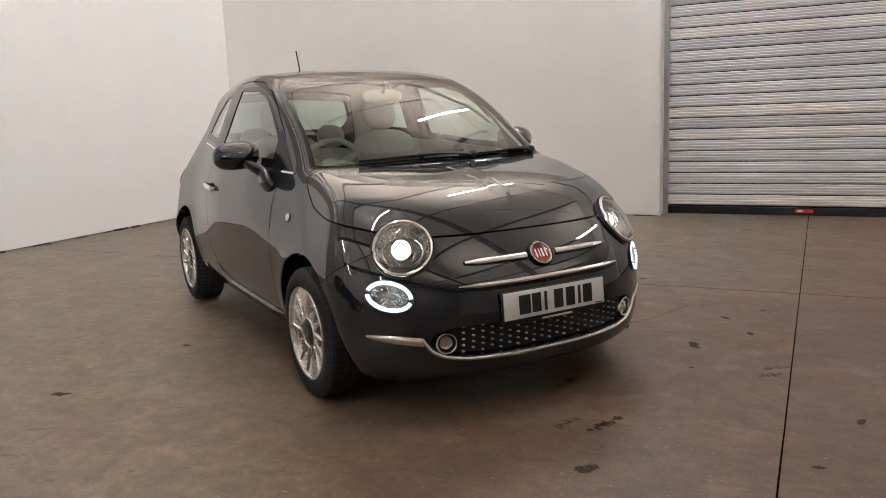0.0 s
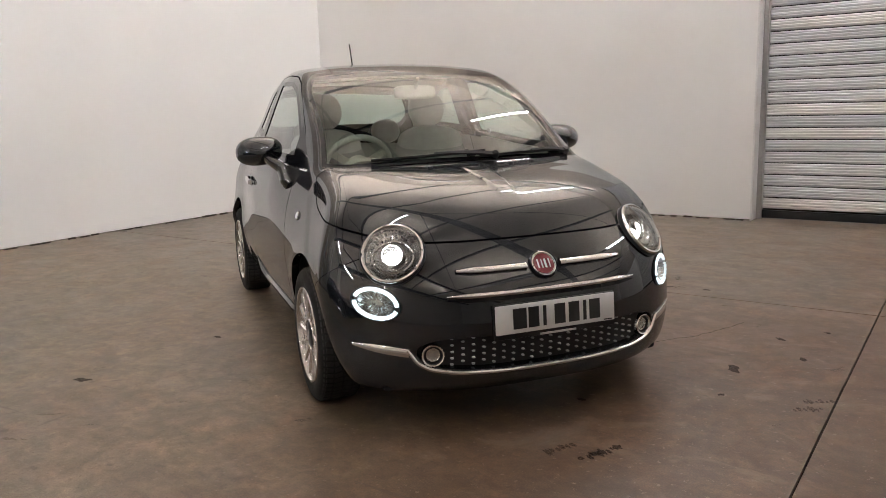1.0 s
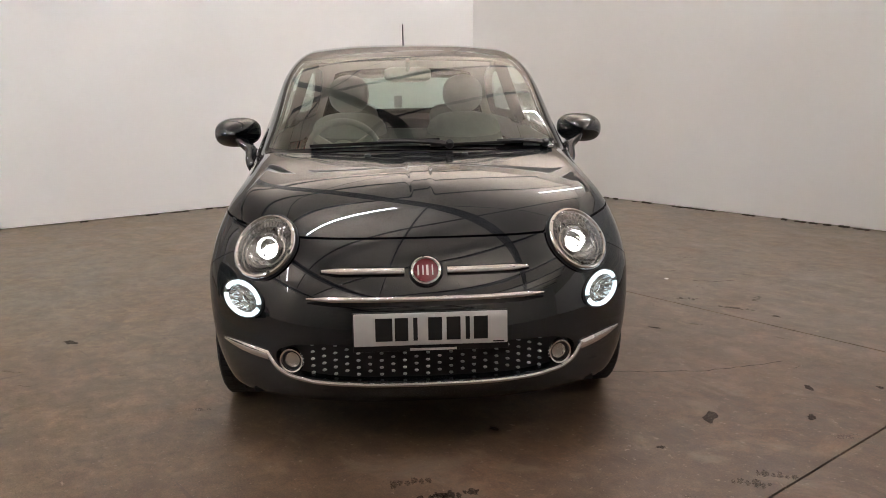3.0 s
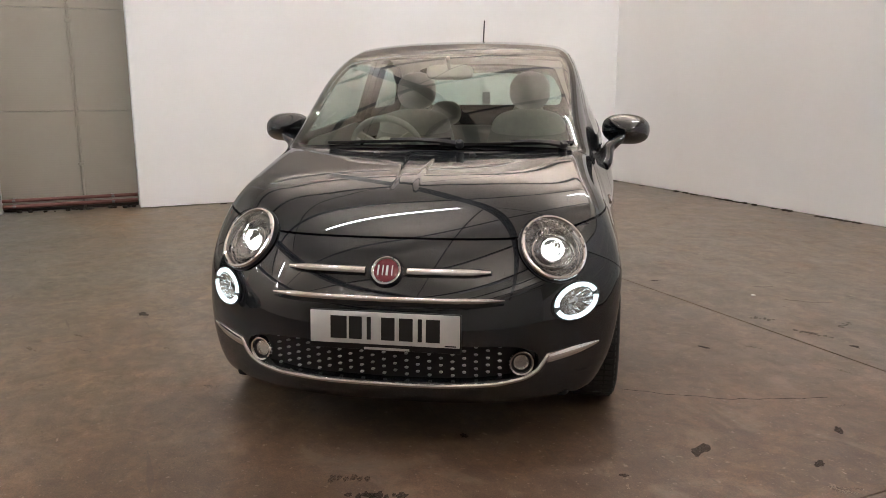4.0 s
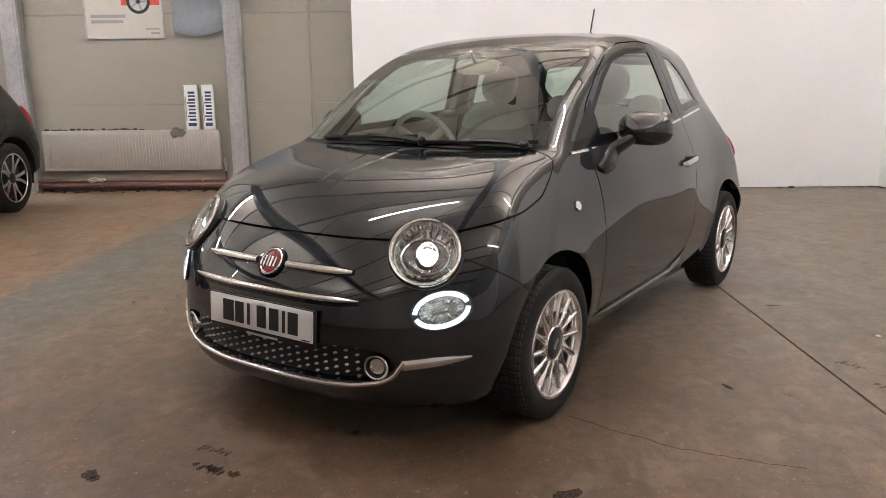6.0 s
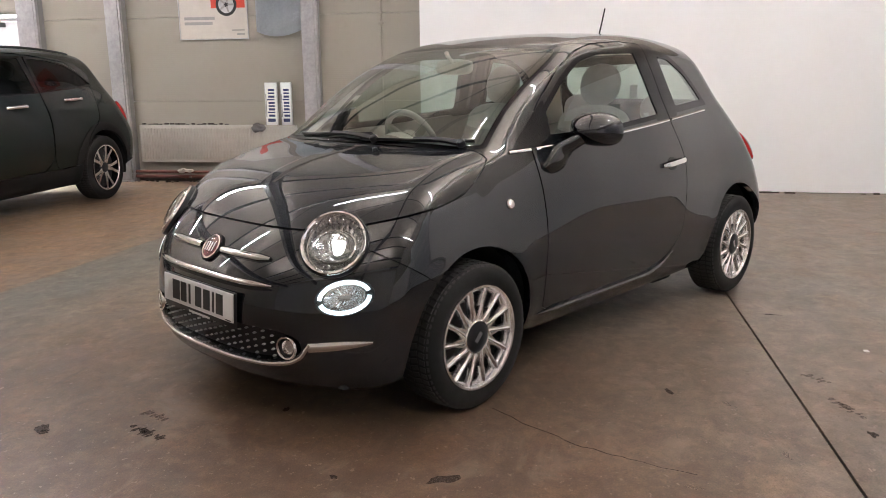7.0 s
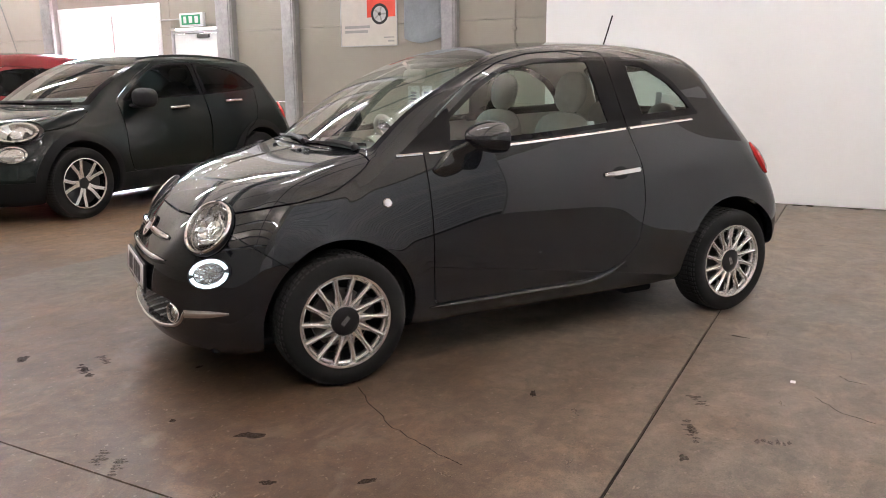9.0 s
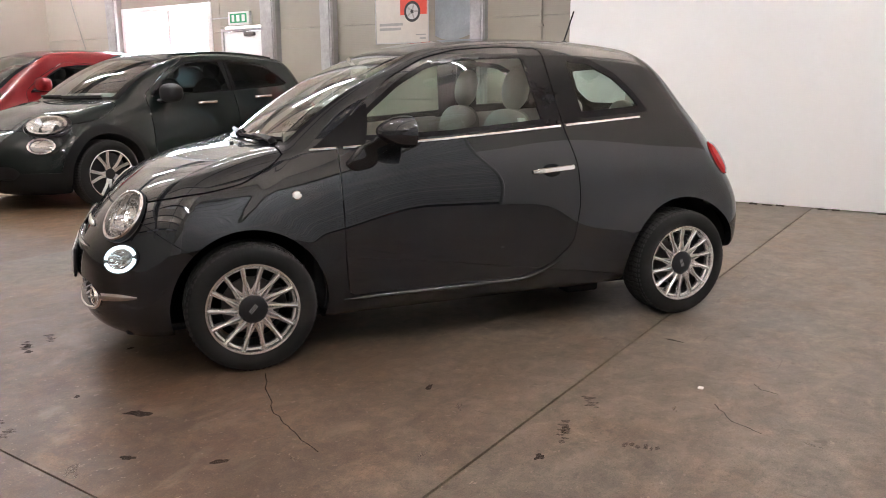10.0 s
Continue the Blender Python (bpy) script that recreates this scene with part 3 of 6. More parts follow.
# the rest of the conduit, pipes and skirting
conduit = thing("wall_conduit", pose(-7.395, 2.84, 0), "thin vertical grey conduit clipped to the liner wall", "conduit")
bm = bmesh.new()
sweep(bm, [(0.018, 0, 0.0), (0.018, 0, 5.2)], circle(0.014), up=[(1, 0, 0)] * 2)
part("tube", bm, GREY_PANEL, conduit)
for z in (0.45, 1.9, 3.4):
    part("clip", box((0, -0.03, z), (0.036, 0.03, z + 0.03), 0.004), GREY_PANEL, conduit)
for z, r in ((0.125, 0.019), (0.065, 0.022)):
    pipe = thing("heating_pipe", pose(-7.30, 0, z), "rusty red painted heating pipe running along the wall foot", "pipe", "heating pipes")
    bm = bmesh.new()
    sweep(bm, [(0, -1.5, 0), (0, 0.6, 0.004), (0, 2.0, -0.003), (0, 3.36, 0)], circle(r))
    part("tube", bm, COPPER, pipe)
    for y in (-0.9, 0.3, 1.5, 2.17, 3.1):
        part("bracket", box((-0.10, y, -0.012), (r + 0.006, y + 0.03, 0.012), 0.003), STEEL_DARK, pipe)
structure("baseboard", box((-7.398, -1.5, 0.0), (-7.375, 3.368, 0.05), 0.004), DIRT, "dark dirty skirting strip under the liner panels", "baseboard")
bm = bmesh.new()
for k in range(70):
    y, x, s = rng.uniform(-0.6, 3.3), rng.uniform(-7.37, -7.2), rng.uniform(0.01, 0.05)
    add_box(bm, (x, y, 0.0005), (x + s * 0.6, y + s, s * 0.5), s * 0.15, 1)
tagged(part("wall_debris", bm, DIRT, smooth=False), "broken bits and dust along the foot of the liner wall", "debris", kind="stuff")


def radiator():
    r = thing("radiator", pose(-7.39, -0.35, 0.25), "long cream enamelled panel radiator below the signs", "radiator")
    L, H = 2.08, 0.46
    part("front_panel", box((0.06, 0, 0), (0.072, L, H), 0.006), CREAM, r)
    me = None
    for k in range(52):
        y = 0.03 + k * (L - 0.06) / 52
        if me is None:
            ob = part("rib", box((0.072, 0, 0.035), (0.079, 0.018, H - 0.03), 0.006), CREAM, r)
            ob.matrix_basis = pose(0, y, 0)
            me = ob.data
        else:
            shared("rib", me, pose(0, y, 0), r)
    part("top_grille", box((0.005, 0, H - 0.004), (0.072, L, H + 0.008), 0.003), CREAM, r)
    part("side_plate", box((0.0, L, 0.0), (0.074, L + 0.006, H), 0.002), CREAM, r)
    part("side_plate", box((0.0, -0.006, 0.0), (0.074, 0, H), 0.002), CREAM, r)
    bm = bmesh.new()
    sweep(bm, [(0.04, L + 0.02, 0.05), (0.04, L + 0.05, 0.05), (0.05, L + 0.055, 0.0), (0.05, L + 0.055, -0.12)], circle(0.009))
    part("feed_pipe", bm, COPPER, r)
    bm = bmesh.new()
    lathe(bm, [(0, 0.15), (0.016, 0.15), (0.02, 0.13), (0.02, 0.06), (0.013, 0.05), (0.013, 0.0), (0, 0.0)], 14, pose(0.05, L + 0.055, -0.02))
    part("valve", bm, GALV, r)
    return r


radiator()


def sign_board(y, wide, label):
    s = thing("sign_board", pose(-7.355, y, 0.72), label, "sign", "boards on the radiator")
    part("board", box((0, 0, 0), (0.05, wide, 0.515), 0.004), WHITE_GLOSS, s)
    z = 0.04
    for k, h in enumerate((0.052, 0.034, 0.022, 0.034, 0.026, 0.032, 0.022, 0.034, 0.026, 0.034)):
        tall = 0.86 if k in (0, 2, 6) else 0.76
        part("letter_bar", box((0.0505, wide * (1.08 - tall), z), (0.0515, wide * 0.84, z + h * 0.78)), SIGN_BLUE, s, smooth=False)
        z += h + 0.010
    part("small_lettering", box((0.0505, wide * 0.09, 0.10), (0.0515, wide * 0.16, 0.38)), GREY_PRINT, s)
    part("strip", box((0.0505, wide * 0.02, 0.0), (0.0513, wide * 0.06, 0.515)), GREY_PRINT, s)


sign_board(1.36, 0.155, "upright white sign board with dark blue lettering on the radiator")
sign_board(1.565, 0.135, "narrow upright white sign board with dark blue lettering on the radiator")
RAG_CLOTH = simple("rag_cloth", (0.13, 0.12, 0.115), 0.9, var=0.3, scale=30, relief=0.3)
rag = thing("rag", pose(-7.34, 1.25, 0.70), "crumpled dark grey rag hung over the radiator's top", "rag")
bm = bmesh.new()
bmesh.ops.create_icosphere(bm, subdivisions=3, radius=0.07)
for v in bm.verts:
    v.co = Vector((v.co.x * 0.6 + 0.02, v.co.y * 1.2, v.co.z * 0.75 - 0.01)) + v.co.normalized() * 0.03 * noise.noise(v.co * 22)
part("cloth", bm, RAG_CLOTH, rag)


def poster():
    p = thing("poster", pose(-7.392, 0.28, 1.77), "framed white poster with a red car picture on the wall", "poster")
    W, H = 0.88, 1.2
    part("sheet", box((0, 0, 0), (0.006, W, H)), POSTER_PAPER, p, smooth=False)
    for lo, hi in (((0, -0.012, -0.012), (0.014, W + 0.012, 0)), ((0, -0.012, H), (0.014, W + 0.012, H + 0.012)), ((0, -0.012, 0), (0.014, 0, H)), ((0, W, 0), (0.014, W + 0.012, H))):
        part("frame_strip", box(lo, hi, 0.002, 1), GALV, p, smooth=False)
    bm = bmesh.new()
    add_box(bm, (0.0065, 0.42, 0.36), (0.0075, W - 0.02, 0.66), 0.0)
    part("picture", bm, RED_PRINT, p, smooth=False)
    for r, mat, n in ((0.135, INK, 0.0085), (0.10, GALV, 0.0095), (0.03, INK, 0.0105)):
        bm = bmesh.new()
        lathe(bm, [(r, -0.0005), (r, 0.0), (0, 0.0)], 28, pose(n, 0.62, 0.40, 0, 90, 0))
        part("picture_wheel", bm, mat, p)
    for k in range(5):
        bm = bmesh.new()
        a = k * 72
        add_box(bm, (-0.004, 0.02, -0.011), (0.0, 0.095, 0.011))
        bmesh.ops.transform(bm, matrix=pose(0.0108, 0.62, 0.40, a, 0, 0), verts=bm.verts[:])
        part("picture_spoke", bm, GREY_PRINT, p, smooth=False)
    for z, y0, y1, h in ((0.225, 0.06, 0.46, 0.035), (0.165, 0.06, 0.43, 0.035), (0.09, 0.68, 0.84, 0.016), (0.04, 0.74, 0.84, 0.022)):
        part("text_line", box((0.0065, y0, z), (0.0075, y1, z + h)), GREY_PRINT, p, smooth=False)


poster()


def hung_sheet():
    """A loose plastic sheet whose lower edge sags and curls off the wall."""
    s = thing("plastic_sheet", pose(-7.39, 1.28, 1.78), "pale blue-grey glossy plastic sheet hung loosely on the liner wall", "plastic sheet")
    bm = bmesh.new()
    rows = []
    for j in range(13):
        v = j / 12
        row = []
        for i in range(15):
            u = i / 14
            low = 0.10 * (1 - math.sin(math.pi * min(1, u * 0.8 + 0.12)))
            z = low + (1.25 - low) * v
            x = 0.012 + 0.05 * (1 - v) ** 3 * math.sin(math.pi * u) + 0.010 * math.sin(7 * u + 2 * v) * (1 - v)
            row.append(bm.verts.new((x, 0.58 * u, z)))
        rows.append(row)
    for a, b in zip(rows, rows[1:]):
        for i in range(14):
            bm.faces.new((a[i], a[i + 1], b[i + 1], b[i]))
    bmesh.ops.solidify(bm, geom=bm.faces[:], thickness=0.002)
    part("sheet", bm, PLASTIC_SHEET, s)
    for y in (0.02, 0.53):
        part("batten_clip", box((0.0, y, 1.20), (0.035, y + 0.03, 1.26), 0.004), GALV, s)


hung_sheet()
for k, (y0, y1, z1) in enumerate(((-7.3, -6.7, 1.75), (-6.2, -5.9, 2.9))):
    cable = thing("wall_cable", pose(-7.385, 0, 0), "thin dark cable hanging aslant on the beige wall", "cable", "wall cables")
    bm = bmesh.new()
    sweep(bm, [(0.008, y0, 3.6), (0.010, (y0 + y1) / 2 - 0.05, (3.6 + z1) / 2), (0.008, y1, z1)], circle(0.009, 8))
    part("cable_run", bm, GREY_PRINT, cable)
paper = thing("crumpled_paper", pose(-7.22, 0.28, 0.155), "crumpled pale paper lying on the heating pipes", "litter")
bm = bmesh.new()
bmesh.ops.create_icosphere(bm, subdivisions=3, radius=0.05)
for v in bm.verts:
    v.co = Vector((v.co.x * 0.9, v.co.y * 2.0, v.co.z * 0.35)) + v.co.normalized() * 0.035 * noise.noise(v.co * 30)
part("paper", bm, POSTER_PAPER, paper)
scraps = thing("torn_strip", pose(-7.375, -0.32, 0.722), "torn dark sealing strip lying on the radiator's top", "strip")
r2 = random.Random(8)
for k in range(16):
    y = k * 0.075
    part("strip_piece", box((r2.uniform(0, 0.02), y, 0), (0.03 + r2.uniform(0, 0.025), y + r2.uniform(0.03, 0.074), r2.uniform(0.006, 0.022)), 0.002, 1), DIRT, scraps, smooth=False)


def exit_sign():
    e = thing("exit_sign", pose(-7.395, -2.69, 2.13), "white box sign with a green emergency exit panel", "sign")
    part("case", box((0, 0, 0), (0.06, 0.48, 0.2), 0.008), WHITE_GLOSS, e)
    part("panel", box((0.0605, 0.05, 0.03), (0.062, 0.43, 0.17)), SIGN_GREEN, e)
    for y0, y1 in ((0.09, 0.15), (0.2, 0.27), (0.32, 0.39)):
        part("symbol", box((0.0622, y0, 0.05), (0.063, y1, 0.15)), WHITE_GLOSS, e)
    bm = bmesh.new()
    sweep(bm, [(0.02, -0.45, 0.12), (0.02, 0.0, 0.12)], circle(0.011))
    part("conduit", bm, GALV, e)


exit_sign()


def exit_door():
    d = thing("door_1", pose(-7.42, -2.92, 0), "white emergency exit door with closer in a grey frame", "door", kind="structure")
    W, H = 1.02, 2.08
    part("leaf", box((-0.02, 0.05, 0.005), (0.025, W - 0.05, H - 0.05), 0.003), WHITE_GLOSS, d)
    part("jamb", box((-0.03, 0, 0), (0.05, 0.045, H), 0.003), STEEL, d)
    part("jamb", box((-0.03, W - 0.045, 0), (0.05, W, H), 0.003), STEEL, d)
    part("head", box((-0.03, 0.046, H - 0.045), (0.05, W - 0.046, H), 0.003), STEEL, d)
    part("closer", box((0.026, 0.55, H - 0.12), (0.07, 0.78, H - 0.065), 0.006), LAMP_DARK, d)
    bm = bmesh.new()
    sweep(bm, [(0.06, 0.6, H - 0.06), (0.1, 0.45, H - 0.055), (0.04, 0.3, H - 0.05)], circle(0.008))
    part("closer_arm", bm, LAMP_DARK, d)
    part("push_bar", box((0.026, 0.15, 1.0), (0.08, 0.85, 1.04), 0.01), GALV, d)


exit_door()


def window():
    w = thing("window_1", pose(-7.45, -5.55, 0.9), "large bright glazed window with white frame and a mullion", "window", kind="structure")
    W, H = 2.40, 1.62
    for lo, hi in (((-0.05, 0, 0), (0.07, 0.10, H)), ((-0.05, W - 0.10, 0), (0.07, W, H)), ((-0.05, 0.1, 0), (0.07, W - 0.1, 0.08)), ((-0.05, 0.1, H - 0.08), (0.07, W - 0.1, H)), ((-0.03, W * 0.535 - 0.03, 0.08), (0.05, W * 0.535 + 0.03, H - 0.08))):
        part("frame", box(lo, hi, 0.006), WHITE_GLOSS, w)
    for y0, y1 in ((0.1, W * 0.535 - 0.03), (W * 0.535 + 0.03, W - 0.1)):
        ob = part("pane", box((0.004, y0, 0.08), (0.01, y1, H - 0.08)), LENS_GLASS, w, smooth=False)
        ob.visible_shadow = False


window()
structure("backdrop", box((-9.2, -7.6, -0.2), (-9.1, -1.0, 4.6)), DAYLIGHT, "bright hazy daylight outside the window", "backdrop")


# roller shutter in its recess
def shutter():
    s = thing("roller_shutter", pose(-1.28, 9.62, 0), "closed ribbed grey steel roller shutter door", "shutter door", kind="structure")
    W, PITCH = 5.46, 0.1175
    bm = bmesh.new()
    prof = [(0.0, 0.0), (-0.012, 0.006), (-0.016, 0.02), (-0.010, 0.028), (-0.018, 0.036), (-0.018, 0.05), (-0.011, 0.056), (-0.018, 0.064), (-0.018, 0.078), (-0.011, 0.084), (-0.016, 0.092), (-0.012, 0.104), (0.0, 0.109)]
    rows = [[bm.verts.new((x, y, z)) for y, z in prof] for x in (0.02, W)]
    for j in range(len(prof) - 1):
        bm.faces.new((rows[0][j], rows[1][j], rows[1][j + 1], rows[0][j + 1]))
    first = part("slat", bm, SLAT, s, smooth=False)
    first.matrix_basis = pose(0, 0, 0.10)
    for k in range(1, 37):
        shared("slat", first.data, pose(0, 0, 0.10 + k * PITCH, 0, 0, 0), s)
    part("backing", box((0, 0.006, 0.02), (W, 0.02, 4.5)), JOINT, s, smooth=False)
    part("bottom_rail", box((0.0, -0.03, 0.004), (W, 0.005, 0.085), 0.004), BLACK, s)
    part("guide", box((-0.008, -0.08, 0.0), (0.045, 0.04, 4.5), 0.004), GALV, s)
    part("warning_label", box((1.33, -0.034, 0.035), (1.50, -0.031, 0.07)), RED_PRINT, s, smooth=False)
    part("label_text", box((1.35, -0.0355, 0.045), (1.40, -0.0345, 0.062)), WHITE_GLOSS, s, smooth=False)
    return s


def slat_paint():
    m, nt, b = material("shutter_slat")
    info = nt.nodes.new("ShaderNodeObjectInfo")
    n = noise_node(nt, 3.0, 6, stretch=(0.6, 1, 4))
    c = ramp(nt, info.outputs["Random"], [(0.0, (0.58, 0.60, 0.625)), (0.5, (0.68, 0.695, 0.71)), (0.8, (0.77, 0.775, 0.78)), (0.86, (0.88, 0.865, 0.83))])
    c2 = mix(nt, 0.3, c.outputs["Color"], ramp(nt, n.outputs["Fac"], [(0.3, (0.45, 0.46, 0.48)), (0.7, (0.8, 0.8, 0.8))]).outputs["Color"])
    nt.links.new(c2, b.inputs["Base Color"])
    put(b, Metallic=0.35, Roughness=0.40)
    return m


SLAT = slat_paint()
shutter()
structure("jamb_trim", box((-1.30, 9.362, 0.0), (-1.282, 9.63, 4.3), 0.003), WHITE_GLOSS, "white painted edge trim of the shutter opening", "trim")

# roof: pale deck, dark portal rafters, purlins, tie rods and strip lights
structure("ceiling", box((-7.7, -8.3, 5.75), (11.3, 9.8, 5.95)), DECK, "pale roof deck above dark steel rafters", "ceiling")


def rafter(y):
    r = thing("rafter", pose(0, y, 0), "dark steel I-section roof rafter spanning the hall", "rafter", "roof rafters")
    part("bottom_flange", box((-7.4, -0.10, 4.95), (11, 0.10, 4.97)), RAFTER, r, smooth=False)
    part("web", box((-7.4, -0.008, 4.971), (11, 0.008, 5.36)), RAFTER, r, smooth=False)
    part("top_flange", box((-7.4, -0.10, 5.361), (11, 0.10, 5.38)), RAFTER, r, smooth=False)


for y in (4.72, -0.55, -5.8):
    rafter(y)
for x in (-6.4, -4.5, -2.7, -0.6, 1.3, 3.9, 5.8, 7.7, 9.6):
    pu = thing("purlin", pose(x, 0, 5.56), "slim dark steel roof purlin", "purlin", "roof purlins")
    part("section", box((-0.032, -8.0, -0.14), (0.032, 9.37, 0.0)), RAFTER, pu, smooth=False)
for x0, y0, x1, y1 in ((-6.9, 9.2, -1.7, -0.4), (-1.5, 4.6, 3.6, -0.4), (-1.5, 4.9, 3.4, 9.3)):
    rod = thing("bracing_rod", pose(0, 0, 5.25), "thin dark diagonal bracing rod under the roof", "rod", "bracing rods")
    bm = bmesh.new()
    sweep(bm, [(x0, y0, 0), (x1, y1, 0)], circle(0.016, 8))
    part("bar", bm, RAFTER, rod)


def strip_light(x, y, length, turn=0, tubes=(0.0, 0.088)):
    s = thing("strip_light", pose(x, y, 4.75, 0, 0, turn), "hanging white strip light with a glowing tube below and an added one above", "lamp", "hall strip lights")
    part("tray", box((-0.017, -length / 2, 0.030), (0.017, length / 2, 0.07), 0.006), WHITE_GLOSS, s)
    # the tube above the tray is added to brighten the roof deck
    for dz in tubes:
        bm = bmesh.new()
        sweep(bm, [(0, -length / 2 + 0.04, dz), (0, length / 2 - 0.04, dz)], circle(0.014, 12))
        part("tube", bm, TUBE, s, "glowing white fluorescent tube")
    for yy in (-length / 2 + 0.3, length / 2 - 0.3):
        bm = bmesh.new()
        sweep(bm, [(0.02, yy, 0.06), (0.02, yy, 1.0)], circle(0.004, 6))
        part("hanger", bm, GALV, s)


# the x = -5.3 pair is added to brighten the south side
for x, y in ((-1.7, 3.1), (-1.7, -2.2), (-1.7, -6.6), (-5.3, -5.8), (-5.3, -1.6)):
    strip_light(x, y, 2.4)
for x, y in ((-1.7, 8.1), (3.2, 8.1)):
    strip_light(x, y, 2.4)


# added fill lamps, unseen, that brighten the roof deck and white walls
def fill_uplight(x, y, turn):
    u = thing("uplight_trough", pose(x, y, 4.3, 0, 0, turn), "added white trough lamp that brightens the roof and walls", "lamp", "roof uplights")
    part("trough", box((-0.11, -1.2, -0.02), (0.11, 1.2, 0.0), 0.006), WHITE_GLOSS, u)
    for s in (-1, 1):
        part("side_plate", box((s * 0.105 - 0.005, -1.2, 0.001), (s * 0.105 + 0.005, 1.2, 0.05)), WHITE_GLOSS, u, smooth=False)
        bm = bmesh.new()
        sweep(bm, [(0.09, s * 0.9, 0.0), (0.09, s * 0.9, 1.45)], circle(0.004, 6))
        part("hanger", bm, GALV, u)
    for dx in (-0.05, 0.05):
        bm = bmesh.new()
        sweep(bm, [(dx, -1.15, 0.026), (dx, 1.15, 0.026)], circle(0.018, 12))
        part("tube", bm, FILL_TUBE, u, "glowing white fluorescent tube")


for x, y, turn in ((-6.35, 4.4, 0), (-6.35, 7.2, 0), (-5.0, 8.65, 90), (-2.2, 8.65, 90), (3.0, 3.2, 0), (3.0, -2.2, 0), (7.2, 5.2, 0), (7.2, 0.2, 0)):
    fill_uplight(x, y, turn)


# stains, shoe marks and pale scuffs on the floor
STAIN = simple("stain", (0.030, 0.018, 0.013), 0.85, var=0.35, scale=30)
SMUDGE = simple("smudge", (0.058, 0.039, 0.029), 0.85, var=0.45, scale=40)
PALE = simple("pale_scuff", (0.30, 0.245, 0.20), 0.7, var=0.3, scale=40)


def worn_through(mat, scale, low, high):
    """Lets the ground show through a thin mark in patches."""
    nt = mat.node_tree
    n = noise_node(nt, scale, 6, 0.7)
    f = ramp(nt, n.outputs["Fac"], [(0.36, (low,) * 3), (0.62, (high,) * 3)])
    clear, m = nt.nodes.new("ShaderNodeBsdfTransparent"), nt.nodes.new("ShaderNodeMixShader")
    nt.links.new(f.outputs["Color"], m.inputs["Fac"])
    nt.links.new(clear.outputs["BSDF"], m.inputs[1])
    nt.links.new(nt.nodes["Principled BSDF"].outputs["BSDF"], m.inputs[2])
    nt.links.new(m.outputs["Shader"], nt.nodes["Material Output"].inputs["Surface"])


worn_through(STAIN, 90, 0.45, 1.0)
worn_through(SMUDGE, 110, 0.05, 0.8)
worn_through(PALE, 120, 0.1, 0.75)


def blob(bm, x, y, sx, sy, r, n=22):
    """A ragged flat patch."""
    k = [r.uniform(0.45, 1.15) for _ in range(n)]
    k = [(k[i - 1] + 2 * k[i]) / 3 for i in range(n)]
    bm.faces.new([bm.verts.new((x + sx * math.cos(2 * math.pi * i / n) * k[i], y + sy * math.sin(2 * math.pi * i / n) * k[i], 0)) for i in range(n)])


def mark(name, label, group, mat, x, y, turn, patches, seed):
    r = random.Random(seed)
    top = thing(name, pose(x, y, 0.0006 + 0.00005 * (seed % 9), 0, 0, turn), label, "stain", group)
    for px, py, sx, sy in patches:
        bm = bmesh.new()
        k = r.uniform(0.6, 1.2) if len(patches) > 3 else 1
        blob(bm, px + r.uniform(-0.2, 0.2) * sx, py + r.uniform(-0.2, 0.2) * sy, sx * k, sy * k, r)
        part("patch", bm, mat, top, smooth=False)


for i, (x, y, sx, sy, turn) in enumerate(((-0.433, 3.231, 0.034, 0.02, 30), (-0.40, 3.26, 0.02, 0.014, 0), (-0.19, 5.353, 0.033, 0.014, 125), (-0.04, 5.072, 0.028, 0.013, 120), (-0.83, 6.248, 0.026, 0.013, 0), (-2.887, 3.113, 0.045, 0.02, 20),
                                          (0.441, 3.983, 0.03, 0.013, 80), (-0.727, 4.08, 0.022, 0.012, 0), (-0.24, 4.42, 0.018, 0.010, 60), (-0.008, 5.582, 0.016, 0.012, 0), (-1.133, 5.569, 0.030, 0.011, 20), (-2.305, 6.233, 0.05, 0.008, 80),
                                          (-2.869, 3.921, 0.03, 0.012, 10), (-0.283, 4.778, 0.052, 0.024, 118), (0.30, 3.52, 0.022, 0.012, 10))):
    mark("floor_stain", "dark dried stain on the concrete floor", "floor stains", STAIN, x, y, turn, [(0, 0, sx * 1.25, sy * 1.35)], i)
TREAD = [(-0.055 + 0.022 * k, 0.012 * (k % 2) - 0.008, 0.012, 0.030 - 0.004 * (k % 3)) for k in range(6)]
for i, (x, y, turn) in enumerate(((-0.46, 3.64, 62), (-1.062, 6.227, 20), (-1.104, 6.51, 100), (0.094, 4.43, 30), (0.119, 4.535, 30), (-1.372, 6.202, 40), (-0.598, 3.60, 62))):
    mark("shoe_mark", "dark tread mark of a shoe on the concrete floor", "shoe marks", STAIN if i == 0 else SMUDGE, x, y, turn, TREAD + ([(0.085, 0, 0.026, 0.024), (-0.09, 0.0, 0.024, 0.026), (-0.01, 0.004, 0.055, 0.022)] if i < 2 else []), 40 + i)
